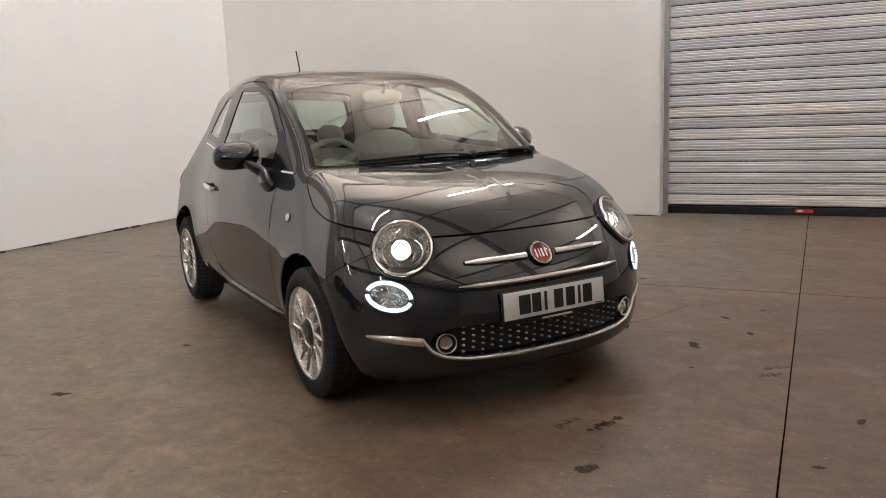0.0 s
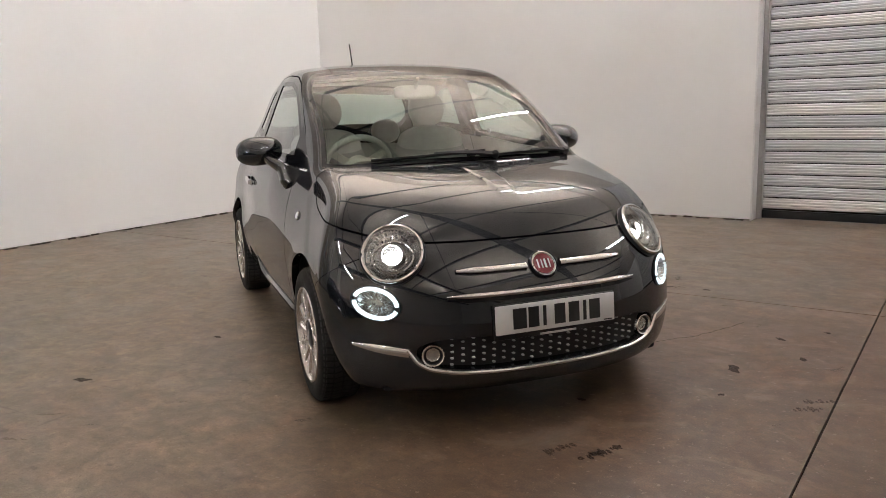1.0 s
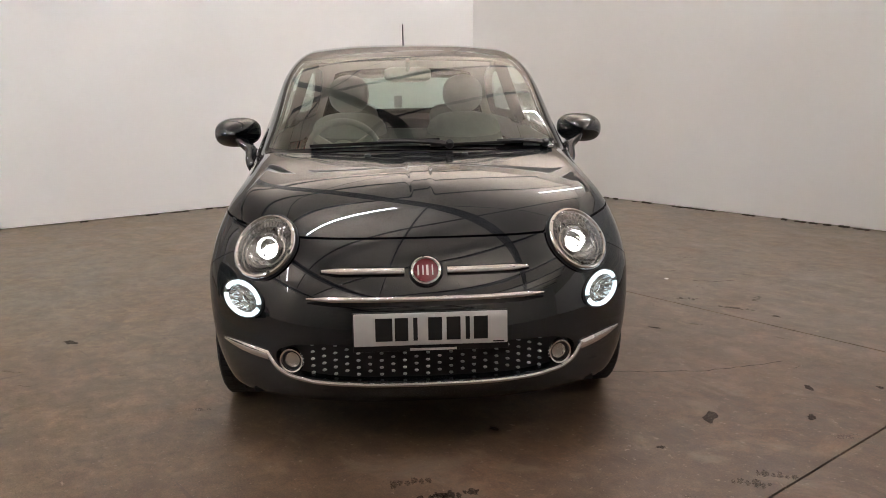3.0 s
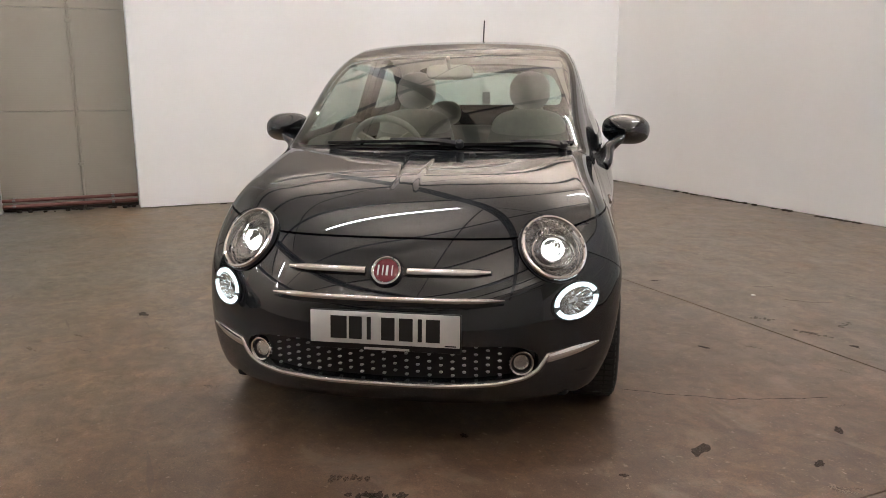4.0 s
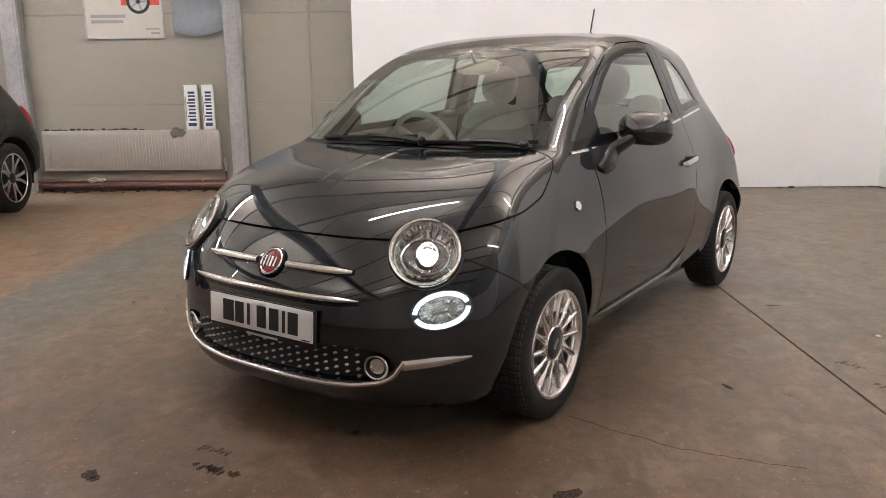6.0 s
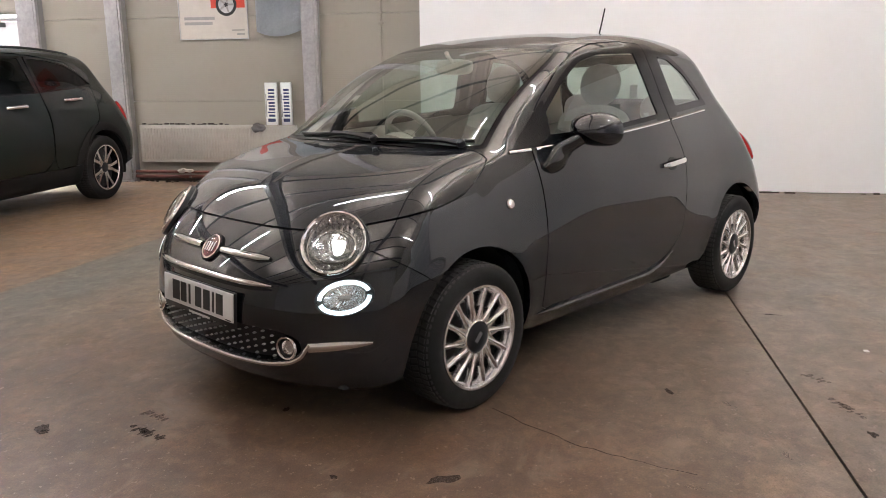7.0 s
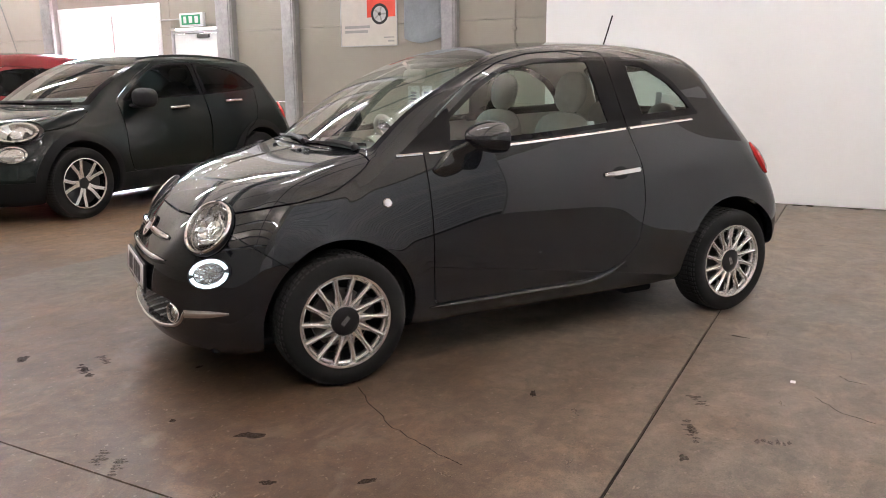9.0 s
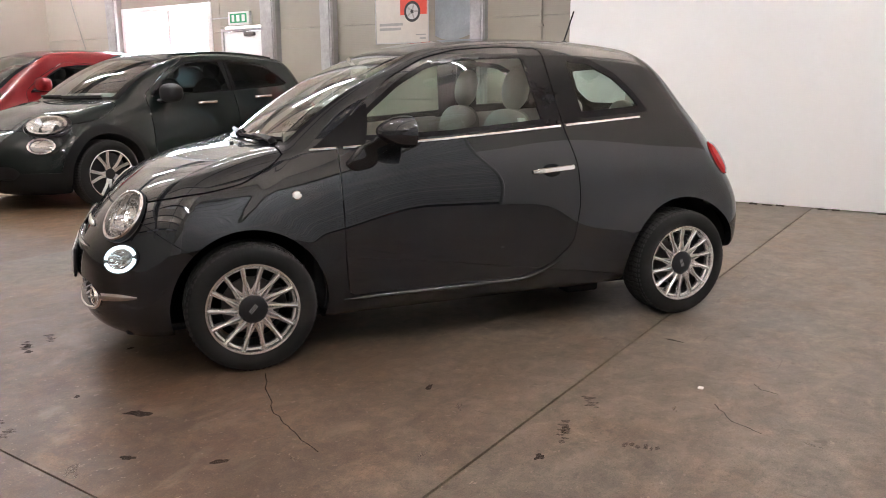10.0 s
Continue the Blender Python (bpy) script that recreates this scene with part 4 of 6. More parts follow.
for i, (x, y, sx, sy, turn) in enumerate(((-1.618, 3.296, 0.036, 0.016, 20), (-2.346, 2.811, 0.04, 0.008, 30), (-2.601, 2.791, 0.045, 0.010, 30), (-2.215, 3.179, 0.012, 0.01, 0), (0.111, 4.98, 0.055, 0.022, 40), (-1.04, 5.778, 0.035, 0.013, 20), (-2.48, 2.573, 0.05, 0.012, 15),
                                          (-0.35, 5.55, 0.03, 0.009, 70), (-1.5, 6.5, 0.03, 0.008, 10), (0.02, 4.2, 0.02, 0.008, 30), (-0.62, 5.9, 0.028, 0.01, 0), (-2.1, 7.2, 0.06, 0.01, 20), (-1.45, 7.0, 0.03, 0.012, 60))):
    mark("pale_scuff", "pale scuffed patch on the concrete floor", "pale scuffs", PALE, x, y, turn, [(0, 0, sx, sy), (sx * 1.1, sy * 1.2, sx * 0.35, sy * 0.5)], 70 + i)


# hairline cracks and a pale chip
def crack(points, label):
    r = random.Random(len(points))
    pts = []
    for (x0, y0), (x1, y1) in zip(points, points[1:]):
        for k in range(6):
            t = k / 6
            pts.append((x0 + (x1 - x0) * t + r.uniform(-0.006, 0.006), y0 + (y1 - y0) * t + r.uniform(-0.006, 0.006), 0.0006))
    bm = bmesh.new()
    sweep(bm, pts, [(-0.0022, -0.0004), (0.0022, -0.0004), (0.0, 0.0004)])
    tagged(part("floor_crack", bm, SMUDGE, smooth=False), label, "crack", "floor cracks")


crack([(-0.86, 4.87), (-0.72, 5.03), (-0.58, 5.22), (-0.50, 5.40), (-0.42, 5.62)], "fine dark crack in the concrete beside the front wheel")
crack([(-1.93, 6.70), (-1.885, 6.74), (-1.87, 6.82)], "short fine crack in the concrete floor")
crack([(-1.62, 6.62), (-1.50, 6.72), (-1.44, 6.86)], "short fine crack in the concrete floor")
chip = part("paint_chip", box((-1.768, 6.515, 0.0002), (-1.745, 6.537, 0.006), 0.002, 1), WHITE_GLOSS, smooth=False)
tagged(chip, "small white chip lying on the concrete floor", "debris")


# ---- the grey hatchback ----
CAR = pose(-1.2615, 4.136, 0, 0, 0, -34.15)
SMALL = dict(
    side=[(0.12, 0.66), (0.2, 0.715), (0.27, 0.752), (0.4, 0.779), (0.5, 0.791), (0.6, 0.7995), (0.7, 0.8035), (0.8, 0.799), (0.87, 0.786), (0.93, 0.766), (1.0, 0.738), (1.1, 0.700), (1.2, 0.662), (1.3, 0.622), (1.4, 0.578), (1.55, 0.50)],
    nose=[(0.12, 0.58), (0.17, 0.63), (0.22, 0.66), (0.27, 0.675), (0.34, 0.685), (0.42, 0.683), (0.50, 0.672), (0.56, 0.655), (0.63, 0.622), (0.70, 0.58), (0.76, 0.54), (0.9, 0.42)],
    hood=[(-0.6, 1.06), (-0.25, 1.0), (-0.1, 0.98), (0.0, 0.96), (0.1, 0.943), (0.2, 0.921), (0.3, 0.886), (0.4, 0.832), (0.5, 0.758), (0.6, 0.67), (0.75, 0.5)],
    crown=[(-0.5, 0.06), (-0.3, 0.07), (-0.15, 0.13), (0.0, 0.24), (0.15, 0.52), (0.3, 0.68), (0.6, 0.72)],
    screen=[(0.9, 0.01), (0.97, -0.063), (1.0, -0.105), (1.15, -0.303), (1.265, -0.490), (1.40, -0.775), (1.46, -0.955)],
    roof=[(-0.6, 1.37), (-0.8, 1.425), (-1.0, 1.462), (-1.25, 1.488), (-1.5, 1.495), (-1.8, 1.487), (-2.1, 1.457), (-2.3, 1.418), (-2.6, 1.32)],
    tail=[(0.15, -2.75), (0.25, -2.84), (0.4, -2.88), (0.6, -2.88), (0.7, -2.862), (0.85, -2.80), (0.95, -2.728), (1.05, -2.652), (1.2, -2.53), (1.35, -2.405), (1.45, -2.29)],
    sill=[(-2.95, 0.36), (-2.65, 0.33), (-2.3, 0.25), (-1.9, 0.195), (-0.4, 0.185), (0.2, 0.18), (0.3, 0.168), (0.7, 0.17)],
    taper_rear=0.05, taper_front=0.045, mid=-1.2, axles=(-0.05, -2.36), hub=0.287, arch=0.345, flare=0.005,
    shoulder=0.080, shoulder_x=(-0.9, 0.1), shoulder_z=(0.56, 0.84), shoulder_p=1.4, edge=0.06, nose_bow=0.65, tail_bow=0.74, hips=0.04, screen_bow=0.33, ridge=0.0045, ends=(-0.1, -2.2), core=0.55)

car = thing("hatchback_car", CAR, "dark grey glossy three-door hatchback with chrome trim and lit headlamps", "car")
body = Body(SMALL)
V, T = body.shell(0.0165)


def a_of(p):
    return np.abs(p[:, 1])


HEAD_C = body.at_front(0.552, 0.702)
DRL_C = body.at_front(0.636, 0.527)
HEAD_N, DRL_N = body.normal(HEAD_C), body.normal(DRL_C)
DOOR = rounded([(-0.472, 1.02), (-0.470, 0.80), (-0.476, 0.50), (-0.495, 0.292), (-0.95, 0.288), (-1.40, 0.295), (-1.56, 0.365), (-1.665, 0.46), (-1.702, 0.66), (-1.685, 0.86), (-1.635, 1.03),
                (-1.575, 1.425), (-1.35, 1.432), (-1.10, 1.415), (-0.93, 1.375), (-0.76, 1.29), (-0.58, 1.15)], 0.04)
DOOR_GLASS = rounded([(-0.475, 1.0), (-0.62, 1.143), (-0.78, 1.268), (-0.93, 1.35), (-1.13, 1.392), (-1.47, 1.402), (-1.537, 1.06), (-1.0, 1.018)], 0.03)
CORNER = rounded([(-0.36, 0.972), (-0.44, 1.035), (-0.63, 1.175), (-0.622, 1.08), (-0.600, 0.985)], 0.012)
PILLAR = rounded([(-1.48, 1.044), (-1.44, 1.424), (-1.62, 1.426), (-1.70, 1.41), (-1.745, 1.062)], 0.012)
QUARTER = rounded([(-1.675, 1.398), (-1.735, 1.076), (-2.205, 1.104), (-2.125, 1.212), (-2.02, 1.305), (-1.86, 1.382)], 0.03)
SCREEN = rounded([(-0.2, 0.93), (0.60, 0.985), (0.678, 0.992), (0.650, 1.12), (0.604, 1.29), (0.552, 1.400), (0.3, 1.414), (-0.2, 1.424)], 0.03)
BACKLIGHT = rounded([(-0.2, 1.10), (0.5, 1.10), (0.53, 1.2), (0.45, 1.35), (-0.2, 1.38)], 0.05)
GRILLE = rounded([(-0.2, 0.404), (0.30, 0.404), (0.45, 0.398), (0.515, 0.37), (0.52, 0.33), (0.47, 0.29), (0.30, 0.276), (-0.2, 0.272)], 0.04)
HOOD_SIDE = profile([(-0.5, 1.30), (-0.27, 1.0), (-0.20, 0.925), (-0.13, 0.880), (-0.05, 0.838), (0.02, 0.821), (0.1, 0.806), (0.2, 0.796), (0.27, 0.782), (0.33, 0.768), (0.43, 0.740), (0.5, 0.733), (0.6, 0.733)], 0.016)


def fields(p):
    """All outlines on the shell as signed distances, positive within."""
    a = a_of(p)
    xz, az = p[:, [0, 2]], np.stack([a, p[:, 2]], 1)
    f = {}
    onside = a - (body.side(p[:, 2]) - 0.115)
    f["arch"] = np.maximum(*(np.minimum(r - np.hypot(p[:, 0] - cx, (p[:, 2] - 0.287) * 0.97), a - 0.45) for cx, r in ((-0.05, 0.345), (-2.36, 0.355))))
    f["door"] = np.minimum(inside(xz, DOOR), onside)
    f["corner"] = np.minimum(inside(xz, CORNER), onside)
    f["pillar"] = np.minimum(np.minimum(inside(xz, PILLAR), onside), -f["corner"])
    f["glass"] = np.minimum(inside(xz, DOOR_GLASS), onside)
    f["quarter"] = np.minimum(inside(xz, QUARTER), onside)
    face = p[:, 0] - (body.screen(p[:, 2]) - 0.28 * a ** 2 - 0.05)
    base = p[:, 2] - (0.994 - 0.02 * (a / 0.67) ** 2)
    f["screen"] = np.minimum(np.minimum(inside(az, SCREEN), face), base)
    f["back"] = np.minimum(inside(az, BACKLIGHT), -2.0 - p[:, 0])
    d = p - HEAD_C
    f["head"] = 0.125 - np.linalg.norm(d, axis=1)
    d = p - DRL_C
    along = np.cross(DRL_N, [0, 0, 1.0])
    along /= np.linalg.norm(along)
    lift = np.cross(along, DRL_N)
    along, lift = along * 0.978 - lift * 0.208, lift * 0.978 + along * 0.208
    f["drl"] = 0.062 * (1 - np.sqrt(((d @ along) / 0.107) ** 2 + ((d @ lift) / 0.062) ** 2 + ((d @ DRL_N) / 0.1) ** 2))
    f["grille"] = np.minimum(inside(az, GRILLE), p[:, 0] - 0.2)
    f["hood"] = np.minimum(np.minimum(p[:, 2] - HOOD_SIDE(p[:, 0]), p[:, 0] - (-0.088 - 0.30 * a ** 2)), p[:, 0] + 0.30)
    f["bumper"] = np.minimum(p[:, 0] - 0.10, np.maximum(((0.663 + 0.68 * (p[:, 0] - 0.351)) - p[:, 2]) * 0.83, 0.53 - a))
    f["hatch"] = np.minimum(np.minimum(-2.26 - p[:, 0], body.side(p[:, 2]) - 0.125 - a), p[:, 2] - 0.60)
    f["cowl"] = np.minimum(np.minimum(0.56 - a, 0.05 - p[:, 0]), p[:, 2] - 0.93)
    f["sill"] = np.minimum(np.minimum(0.280 - p[:, 2], -0.40 - p[:, 0]), p[:, 0] + 2.0)
    return f


GAPS = {"door": 0.0028, "hood": 0.003, "bumper": 0.0016, "head": 0.0, "drl": 0.0, "arch": 0.0, "glass": (0.0, 0.022), "quarter": (0.0, 0.034), "corner": 0.0, "pillar": 0.0, "screen": (0.0, 0.015), "back": (0.0, 0.02), "grille": 0.0, "cowl": 0.0, "hatch": 0.0022}
for key, gap in GAPS.items():
    for level in (gap if isinstance(gap, tuple) else ((-gap, gap) if gap else (0.0,))):
        V, T = cut(V, T, fields(V)[key] - level)
NORM = body.normal(V)
mid = V[T].mean(1)
F = fields(mid)
left = ~((F["arch"] > 0) | (F["head"] > 0) | (F["drl"] > 0) | (F["grille"] > 0))


def take(mask):
    global left
    got = T[left & mask]
    left = left & ~mask
    return got


def both(name, tris, mat, **k):
    return [panel(name, V, tris, NORM, mat, car, sides=s, **k) for s in ("left", "right")]


panel("windscreen", V, take(F["screen"] > 0.015), NORM, WINDOW_GLASS, car, rim=0.004, label="clear curved windscreen glass")
panel("windscreen_border", V, take(F["screen"] > 0), NORM, GLOSS_BLACK, car, rim=0.012)
panel("rear_window", V, take(F["back"] > 0.02), NORM, WINDOW_GLASS, car, rim=0.004)
panel("rear_window_border", V, take(F["back"] > 0), NORM, GLOSS_BLACK, car, rim=0.01)
both("mirror_corner", take(F["corner"] > 0), GLOSS_BLACK, rim=0.008, label="black triangle between windscreen pillar and door glass")
both("door_trim", take((F["glass"] > 0) & (F["glass"] < 0.022)), GLOSS_BLACK, rim=0.01)
both("door_window", take(F["glass"] > 0), WINDOW_GLASS, rim=0.004, shift=-0.004)
both("quarter_trim", take((F["quarter"] > 0) & (F["quarter"] < 0.034)), GLOSS_BLACK, rim=0.01)
both("quarter_window", take(F["quarter"] > 0), WINDOW_GLASS, rim=0.004, shift=-0.003)
# gloss black door frame round the side windows
gap_door, gap_hood, gap_bump = np.abs(F["door"]) < 0.0028, np.abs(F["hood"]) < 0.003, np.abs(F["bumper"]) < 0.0016
take((np.abs(F["hatch"]) < 0.0022) & (F["back"] < 0) & (mid[:, 0] < -2.2))
take(gap_door | gap_hood | (gap_bump & (F["hood"] < 0)))
panel("cowl_panel", V, take((F["cowl"] > 0) & (F["hood"] < 0) & (F["screen"] < 0) & (mid[:, 0] > -0.4) & (mid[:, 2] < 1.02)), NORM, BLACK, car, rim=0.02, shift=-0.006, label="black plastic panel below the windscreen")
both("pillar_trim", take((F["pillar"] > 0) & (F["door"] < 0)), GLOSS_BLACK, rim=0.012)
both("door_frame", take(F["pillar"] > 0), GLOSS_BLACK, rim=0.012, label="gloss black window frame of the door")
DOOR_TRIS = T[left & (F["door"] > 0)]
both("door", take(F["door"] > 0), PAINT, rim=0.03)
panel("bonnet", V, take(F["hood"] > 0), NORM, PAINT, car, rim=0.025)
panel("front_bumper", V, take(F["bumper"] > 0), NORM, PAINT, car, rim=0.03)
panel("tailgate", V, take(F["hatch"] > 0), NORM, PAINT, car, rim=0.025)
SHELL_TRIS = T[left]
panel("body_shell", V, take(np.ones(len(T), bool)), NORM, PAINT, car, rim=0.035)


# ---- parts of the grey car ----
def frame_at(c, n, lift=0.0, roll=0.0):
    """A pose at c with its z axis along n and its x axis level."""
    n = Vector(n).normalized()
    x = Vector((0, 0, 1)).cross(n).normalized()
    m = Matrix.Identity(4)
    for i, v in enumerate((x, n.cross(x), n)):
        m[0][i], m[1][i], m[2][i] = v
    m.translation = Vector(c) + n * lift
    return m @ pose(0, 0, 0, 0, 0, roll)


def turned(prof, n, m):
    bm = bmesh.new()
    lathe(bm, prof, n, m)
    return bm


def fluted(prof, n, waves, depth, m):
    """A turned bowl with fine flutes round its wall."""
    bm = turned(prof, n, Matrix())
    for v in bm.verts:
        v.co.z += depth * math.sin(waves * math.atan2(v.co.y, v.co.x))
    bmesh.ops.transform(bm, matrix=m, verts=bm.verts[:])
    return bm


for sgn in (1, -1):
    side_v = np.array([1, sgn, 1])
    m = frame_at(HEAD_C * side_v, HEAD_N * side_v) @ Matrix.Diagonal((1.115, 1.115, 1.0, 1))
    lamp = part("headlamp", turned([(0.112, -0.006), (0.111, -0.04), (0.09, -0.085), (0.0, -0.09)], 40, m), LAMP_DARK, car, "round clear headlamp with chrome ring, lit")
    part("lamp_gasket", turned([(0.1125, -0.012), (0.1135, 0.003), (0.1115, 0.006), (0.109, 0.003), (0.109, -0.012)], 56, m), BLACK, lamp)
    part("chrome_ring", turned([(0.1098, -0.004), (0.1100, 0.007), (0.1065, 0.0135), (0.1010, 0.0150), (0.0965, 0.0105), (0.0950, -0.02)], 56, m), CHROME, lamp)
    part("inner_bezel", turned([(0.0955, -0.004), (0.0935, -0.012), (0.089, -0.015), (0.0875, -0.03)], 48, m), REFLECTOR, lamp)
    part("reflector", fluted([(0.089, -0.012), (0.080, -0.034), (0.058, -0.056), (0.034, -0.062)], 96, 24, 0.0022, m), REFLECTOR, lamp)
    part("inner_ring", turned([(0.064, -0.012), (0.066, -0.004), (0.062, -0.001), (0.058, -0.010), (0.060, -0.03)], 48, m @ pose(0, -0.010, 0) @ Matrix.Diagonal((1.12, 0.92, 1, 1))), CHROME, lamp)
    part("inner_cup", turned([(0.060, -0.012), (0.052, -0.034), (0.040, -0.045)], 48, m @ pose(0, -0.010, 0) @ Matrix.Diagonal((1.12, 0.92, 1, 1))), REFLECTOR, lamp)
    bm = bmesh.new()
    for k in range(15):
        a = radians(90 + (k - 7) * 8)
        mm = m @ pose(0.081 * math.cos(a), 0.081 * math.sin(a), -0.012, 0, 0, math.degrees(a) - 90)
        vs = add_box(bm, (-0.0032, -0.007, 0), (0.0032, 0.007, 0.010))
        bmesh.ops.transform(bm, matrix=mm, verts=vs)
    part("light_fins", bm, STEEL_DARK, lamp)
    # the projector looks straight ahead
    ahead = HEAD_N * side_v * 0.4 + np.array([0.6, 0, 0])
    mf = frame_at(HEAD_C * side_v, ahead, -0.004) @ pose(0, -0.004, 0)
    part("projector_tube", turned([(0.043, -0.075), (0.0435, -0.016), (0.040, -0.010), (0.037, -0.014), (0.035, -0.066)], 36, mf), CHROME, lamp)
    part("projector_bulb", turned([(0.0345, -0.067), (0.022, -0.060), (0.012, -0.056), (0, -0.055)], 28, mf), LAMP_GLOW, lamp, "glowing white bulb deep in the projector")
    part("projector_lens", turned([(0.037, -0.014), (0.030, -0.003), (0.018, 0.004), (0, 0.007)], 32, mf), LENS_GLASS, lamp)
    part("cover_lens", turned([(0.0965, 0.010), (0.086, 0.021), (0.062, 0.031), (0.03, 0.037), (0, 0.039)], 48, m), LENS_GLASS, lamp)
    # daytime lamp: an oval ring of light round a clear lens
    m = frame_at(DRL_C * side_v, DRL_N * side_v, roll=12 * sgn) @ Matrix.Diagonal((1.72, 1.0, 1, 1))
    drl = part("daytime_lamp", turned([(0.0615, -0.004), (0.0605, -0.03), (0.045, -0.05), (0, -0.052)], 40, m), LAMP_DARK, car, "oval daytime running lamp with a glowing white ring")
    part("lamp_bezel", turned([(0.0618, -0.008), (0.0622, 0.001), (0.0605, 0.0035), (0.0585, -0.002)], 48, m), BLACK, drl)
    ring = bmesh.new()
    for lo, hi in ((10, 172), (190, 352)):
        pts = [m @ Vector((0.0515 * math.cos(radians(a)), 0.0515 * math.sin(radians(a)), 0.002)) for a in np.linspace(lo, hi, 30)]
        sweep(ring, pts, [(0.0078, -0.004), (0.0068, 0.004), (0, 0.006), (-0.0068, 0.004), (-0.0078, -0.004)], up=[m.col[2].to_3d()] * 30)
    part("light_ring", ring, DRL_GLOW, drl, "glowing white light ring")
    part("reflector", fluted([(0.043, -0.001), (0.034, -0.020), (0.016, -0.034), (0.0, -0.037)], 72, 18, 0.0022, m), REFLECTOR, drl)
    part("bulb_shield", turned([(0.013, -0.036), (0.013, -0.018), (0.0, -0.014)], 18, m), CHROME, drl)
    part("cover_lens", turned([(0.0585, 0.004), (0.045, 0.012), (0.025, 0.016), (0, 0.018)], 40, m), LENS_GLASS, drl)
    # fog lamp in the lower grille
    c = body.at_front(0.462, 0.337) * side_v
    m = frame_at(c, np.array([1, 0.28 * sgn, 0.0]), -0.012)
    fog = part("fog_lamp", turned([(0.026, 0.0), (0.024, -0.01), (0.0, -0.014)], 28, m), REFLECTOR, car, "small round fog lamp in a chrome ring")
    part("chrome_ring", turned([(0.044, -0.02), (0.045, 0.008), (0.041, 0.014), (0.036, 0.012), (0.034, -0.01)], 36, m), CHROME, fog)
    part("black_cup", turned([(0.036, 0.004), (0.030, -0.004), (0.026, -0.006)], 32, m), BLACK, fog)
    part("cover_lens", turned([(0.027, 0.002), (0.015, 0.007), (0, 0.009)], 24, m), LENS_GLASS, fog)

# lower grille: black mesh with rows of small pale studs
panel("grille", V, T[F["grille"] > 0], NORM, BLACK, car, rim=0, shift=-0.028, label="black lower grille dotted with pale studs")
stud = None
for k in range(-10, 11):
    for j in range(5):
        y, z = k * 0.039, 0.394 - j * 0.0255 - (k % 2) * 0.0128
        if abs(y) > 0.41 or z < 0.292 or (abs(y) < 0.27 and z > 0.383):
            continue
        q = body.at_front(y, z)
        m = frame_at(q - np.array([0.02, 0, 0]), body.normal(q))
        if stud is None:
            bm = bmesh.new()
            lathe(bm, [(0.0072, -0.012), (0.0062, 0.0), (0.0, 0.003)], 8, Matrix.Diagonal((1.0, 0.52, 1, 1)))
            ob = part("grille_stud", bm, GALV_STUD, car)
            stud, ob.matrix_basis = ob.data, m
        else:
            shared("grille_stud", stud, m, car)


def bar(name, ys, zs, section, lift, mat, label="", scales=None, parent=None, tilt=0.0):
    """A strip that follows the front of the body, its face turned up by the tilt."""
    p = body.at_front(np.array(ys), np.array(zs))
    n = body.normal(p) + np.array([0, 0, tilt])
    n /= np.linalg.norm(n, axis=1, keepdims=True)
    bm = bmesh.new()
    sweep(bm, p + n * lift, section, up=n.tolist(), scales=scales)
    return part(name, bm, mat, parent or car, label)


def smooth_path(keys, n=40):
    k = np.array(keys, float)
    d = np.concatenate([[0], np.cumsum(np.hypot(*np.diff(k, axis=0).T))])
    fy, fz = profile(list(zip(d, k[:, 0])), 0.012), profile(list(zip(d, k[:, 1])), 0.012)
    t = np.linspace(0, d[-1], n)
    return fy(t), fz(t)


half = [(0.0, 0.262), (0.2, 0.263), (0.38, 0.268), (0.47, 0.283), (0.515, 0.308), (0.533, 0.340), (0.545, 0.358)]
ys, zs = smooth_path([(-y, z) for y, z in half[:0:-1]] + half, 90)
bar("chrome_lip", ys, zs, circle(0.0085, 10), 0.003, CHROME, "chrome strip along the lower bumper edge")
for sgn in (1, -1):
    ys = np.linspace(0.540, 0.716, 16)
    zs = 0.347 + (ys - 0.54) * 0.13
    bar("chrome_corner", ys * sgn, zs, [(-0.0165, -0.004), (-0.0165, 0.003), (-0.006, 0.008), (0.010, 0.008), (0.0165, 0.003), (0.0165, -0.004)], 0.002, CHROME, "tapered chrome bumper blade",
        scales=[1 - 0.75 * max(0, (k - 5) / 10) ** 2 for k in range(16)])
    ys = np.linspace(0.072, 0.35, 22)
    bar("chrome_bar", ys * sgn, 0.634 - 0.02 * (ys / 0.35) ** 2 * 0, [(-0.012, -0.006), (-0.012, 0.002), (-0.006, 0.007), (0.0, 0.009), (0.006, 0.007), (0.012, 0.002), (0.012, -0.006)], 0.006, CHROME, tilt=0.1, scales=[min(1, 0.45 + (21 - k) * 0.12) for k in range(22)])
    # flat black strip round the bar paints in the shade of its recess
    bar("bar_shade", ys * sgn * 1.01, np.full(22, 0.634), [(-0.019, -0.002), (-0.017, 0.0015), (0.017, 0.0015), (0.019, -0.002)], 0.0, GLOSS_BLACK, scales=[min(1, 0.45 + (21 - k) * 0.14) for k in range(22)])
ys = np.linspace(-0.40, 0.40, 50)
ends = [min(1, 0.25 + min(k, 49 - k) * 0.15) for k in range(50)]
bar("moustache_strip", ys, np.full(50, 0.550), [(-0.0095, -0.006), (-0.0095, 0.002), (-0.005, 0.0065), (0, 0.008), (0.005, 0.0065), (0.0095, 0.002), (0.0095, -0.006)], 0.006, CHROME, "long slim chrome strip above the number plate", scales=ends, tilt=0.1)
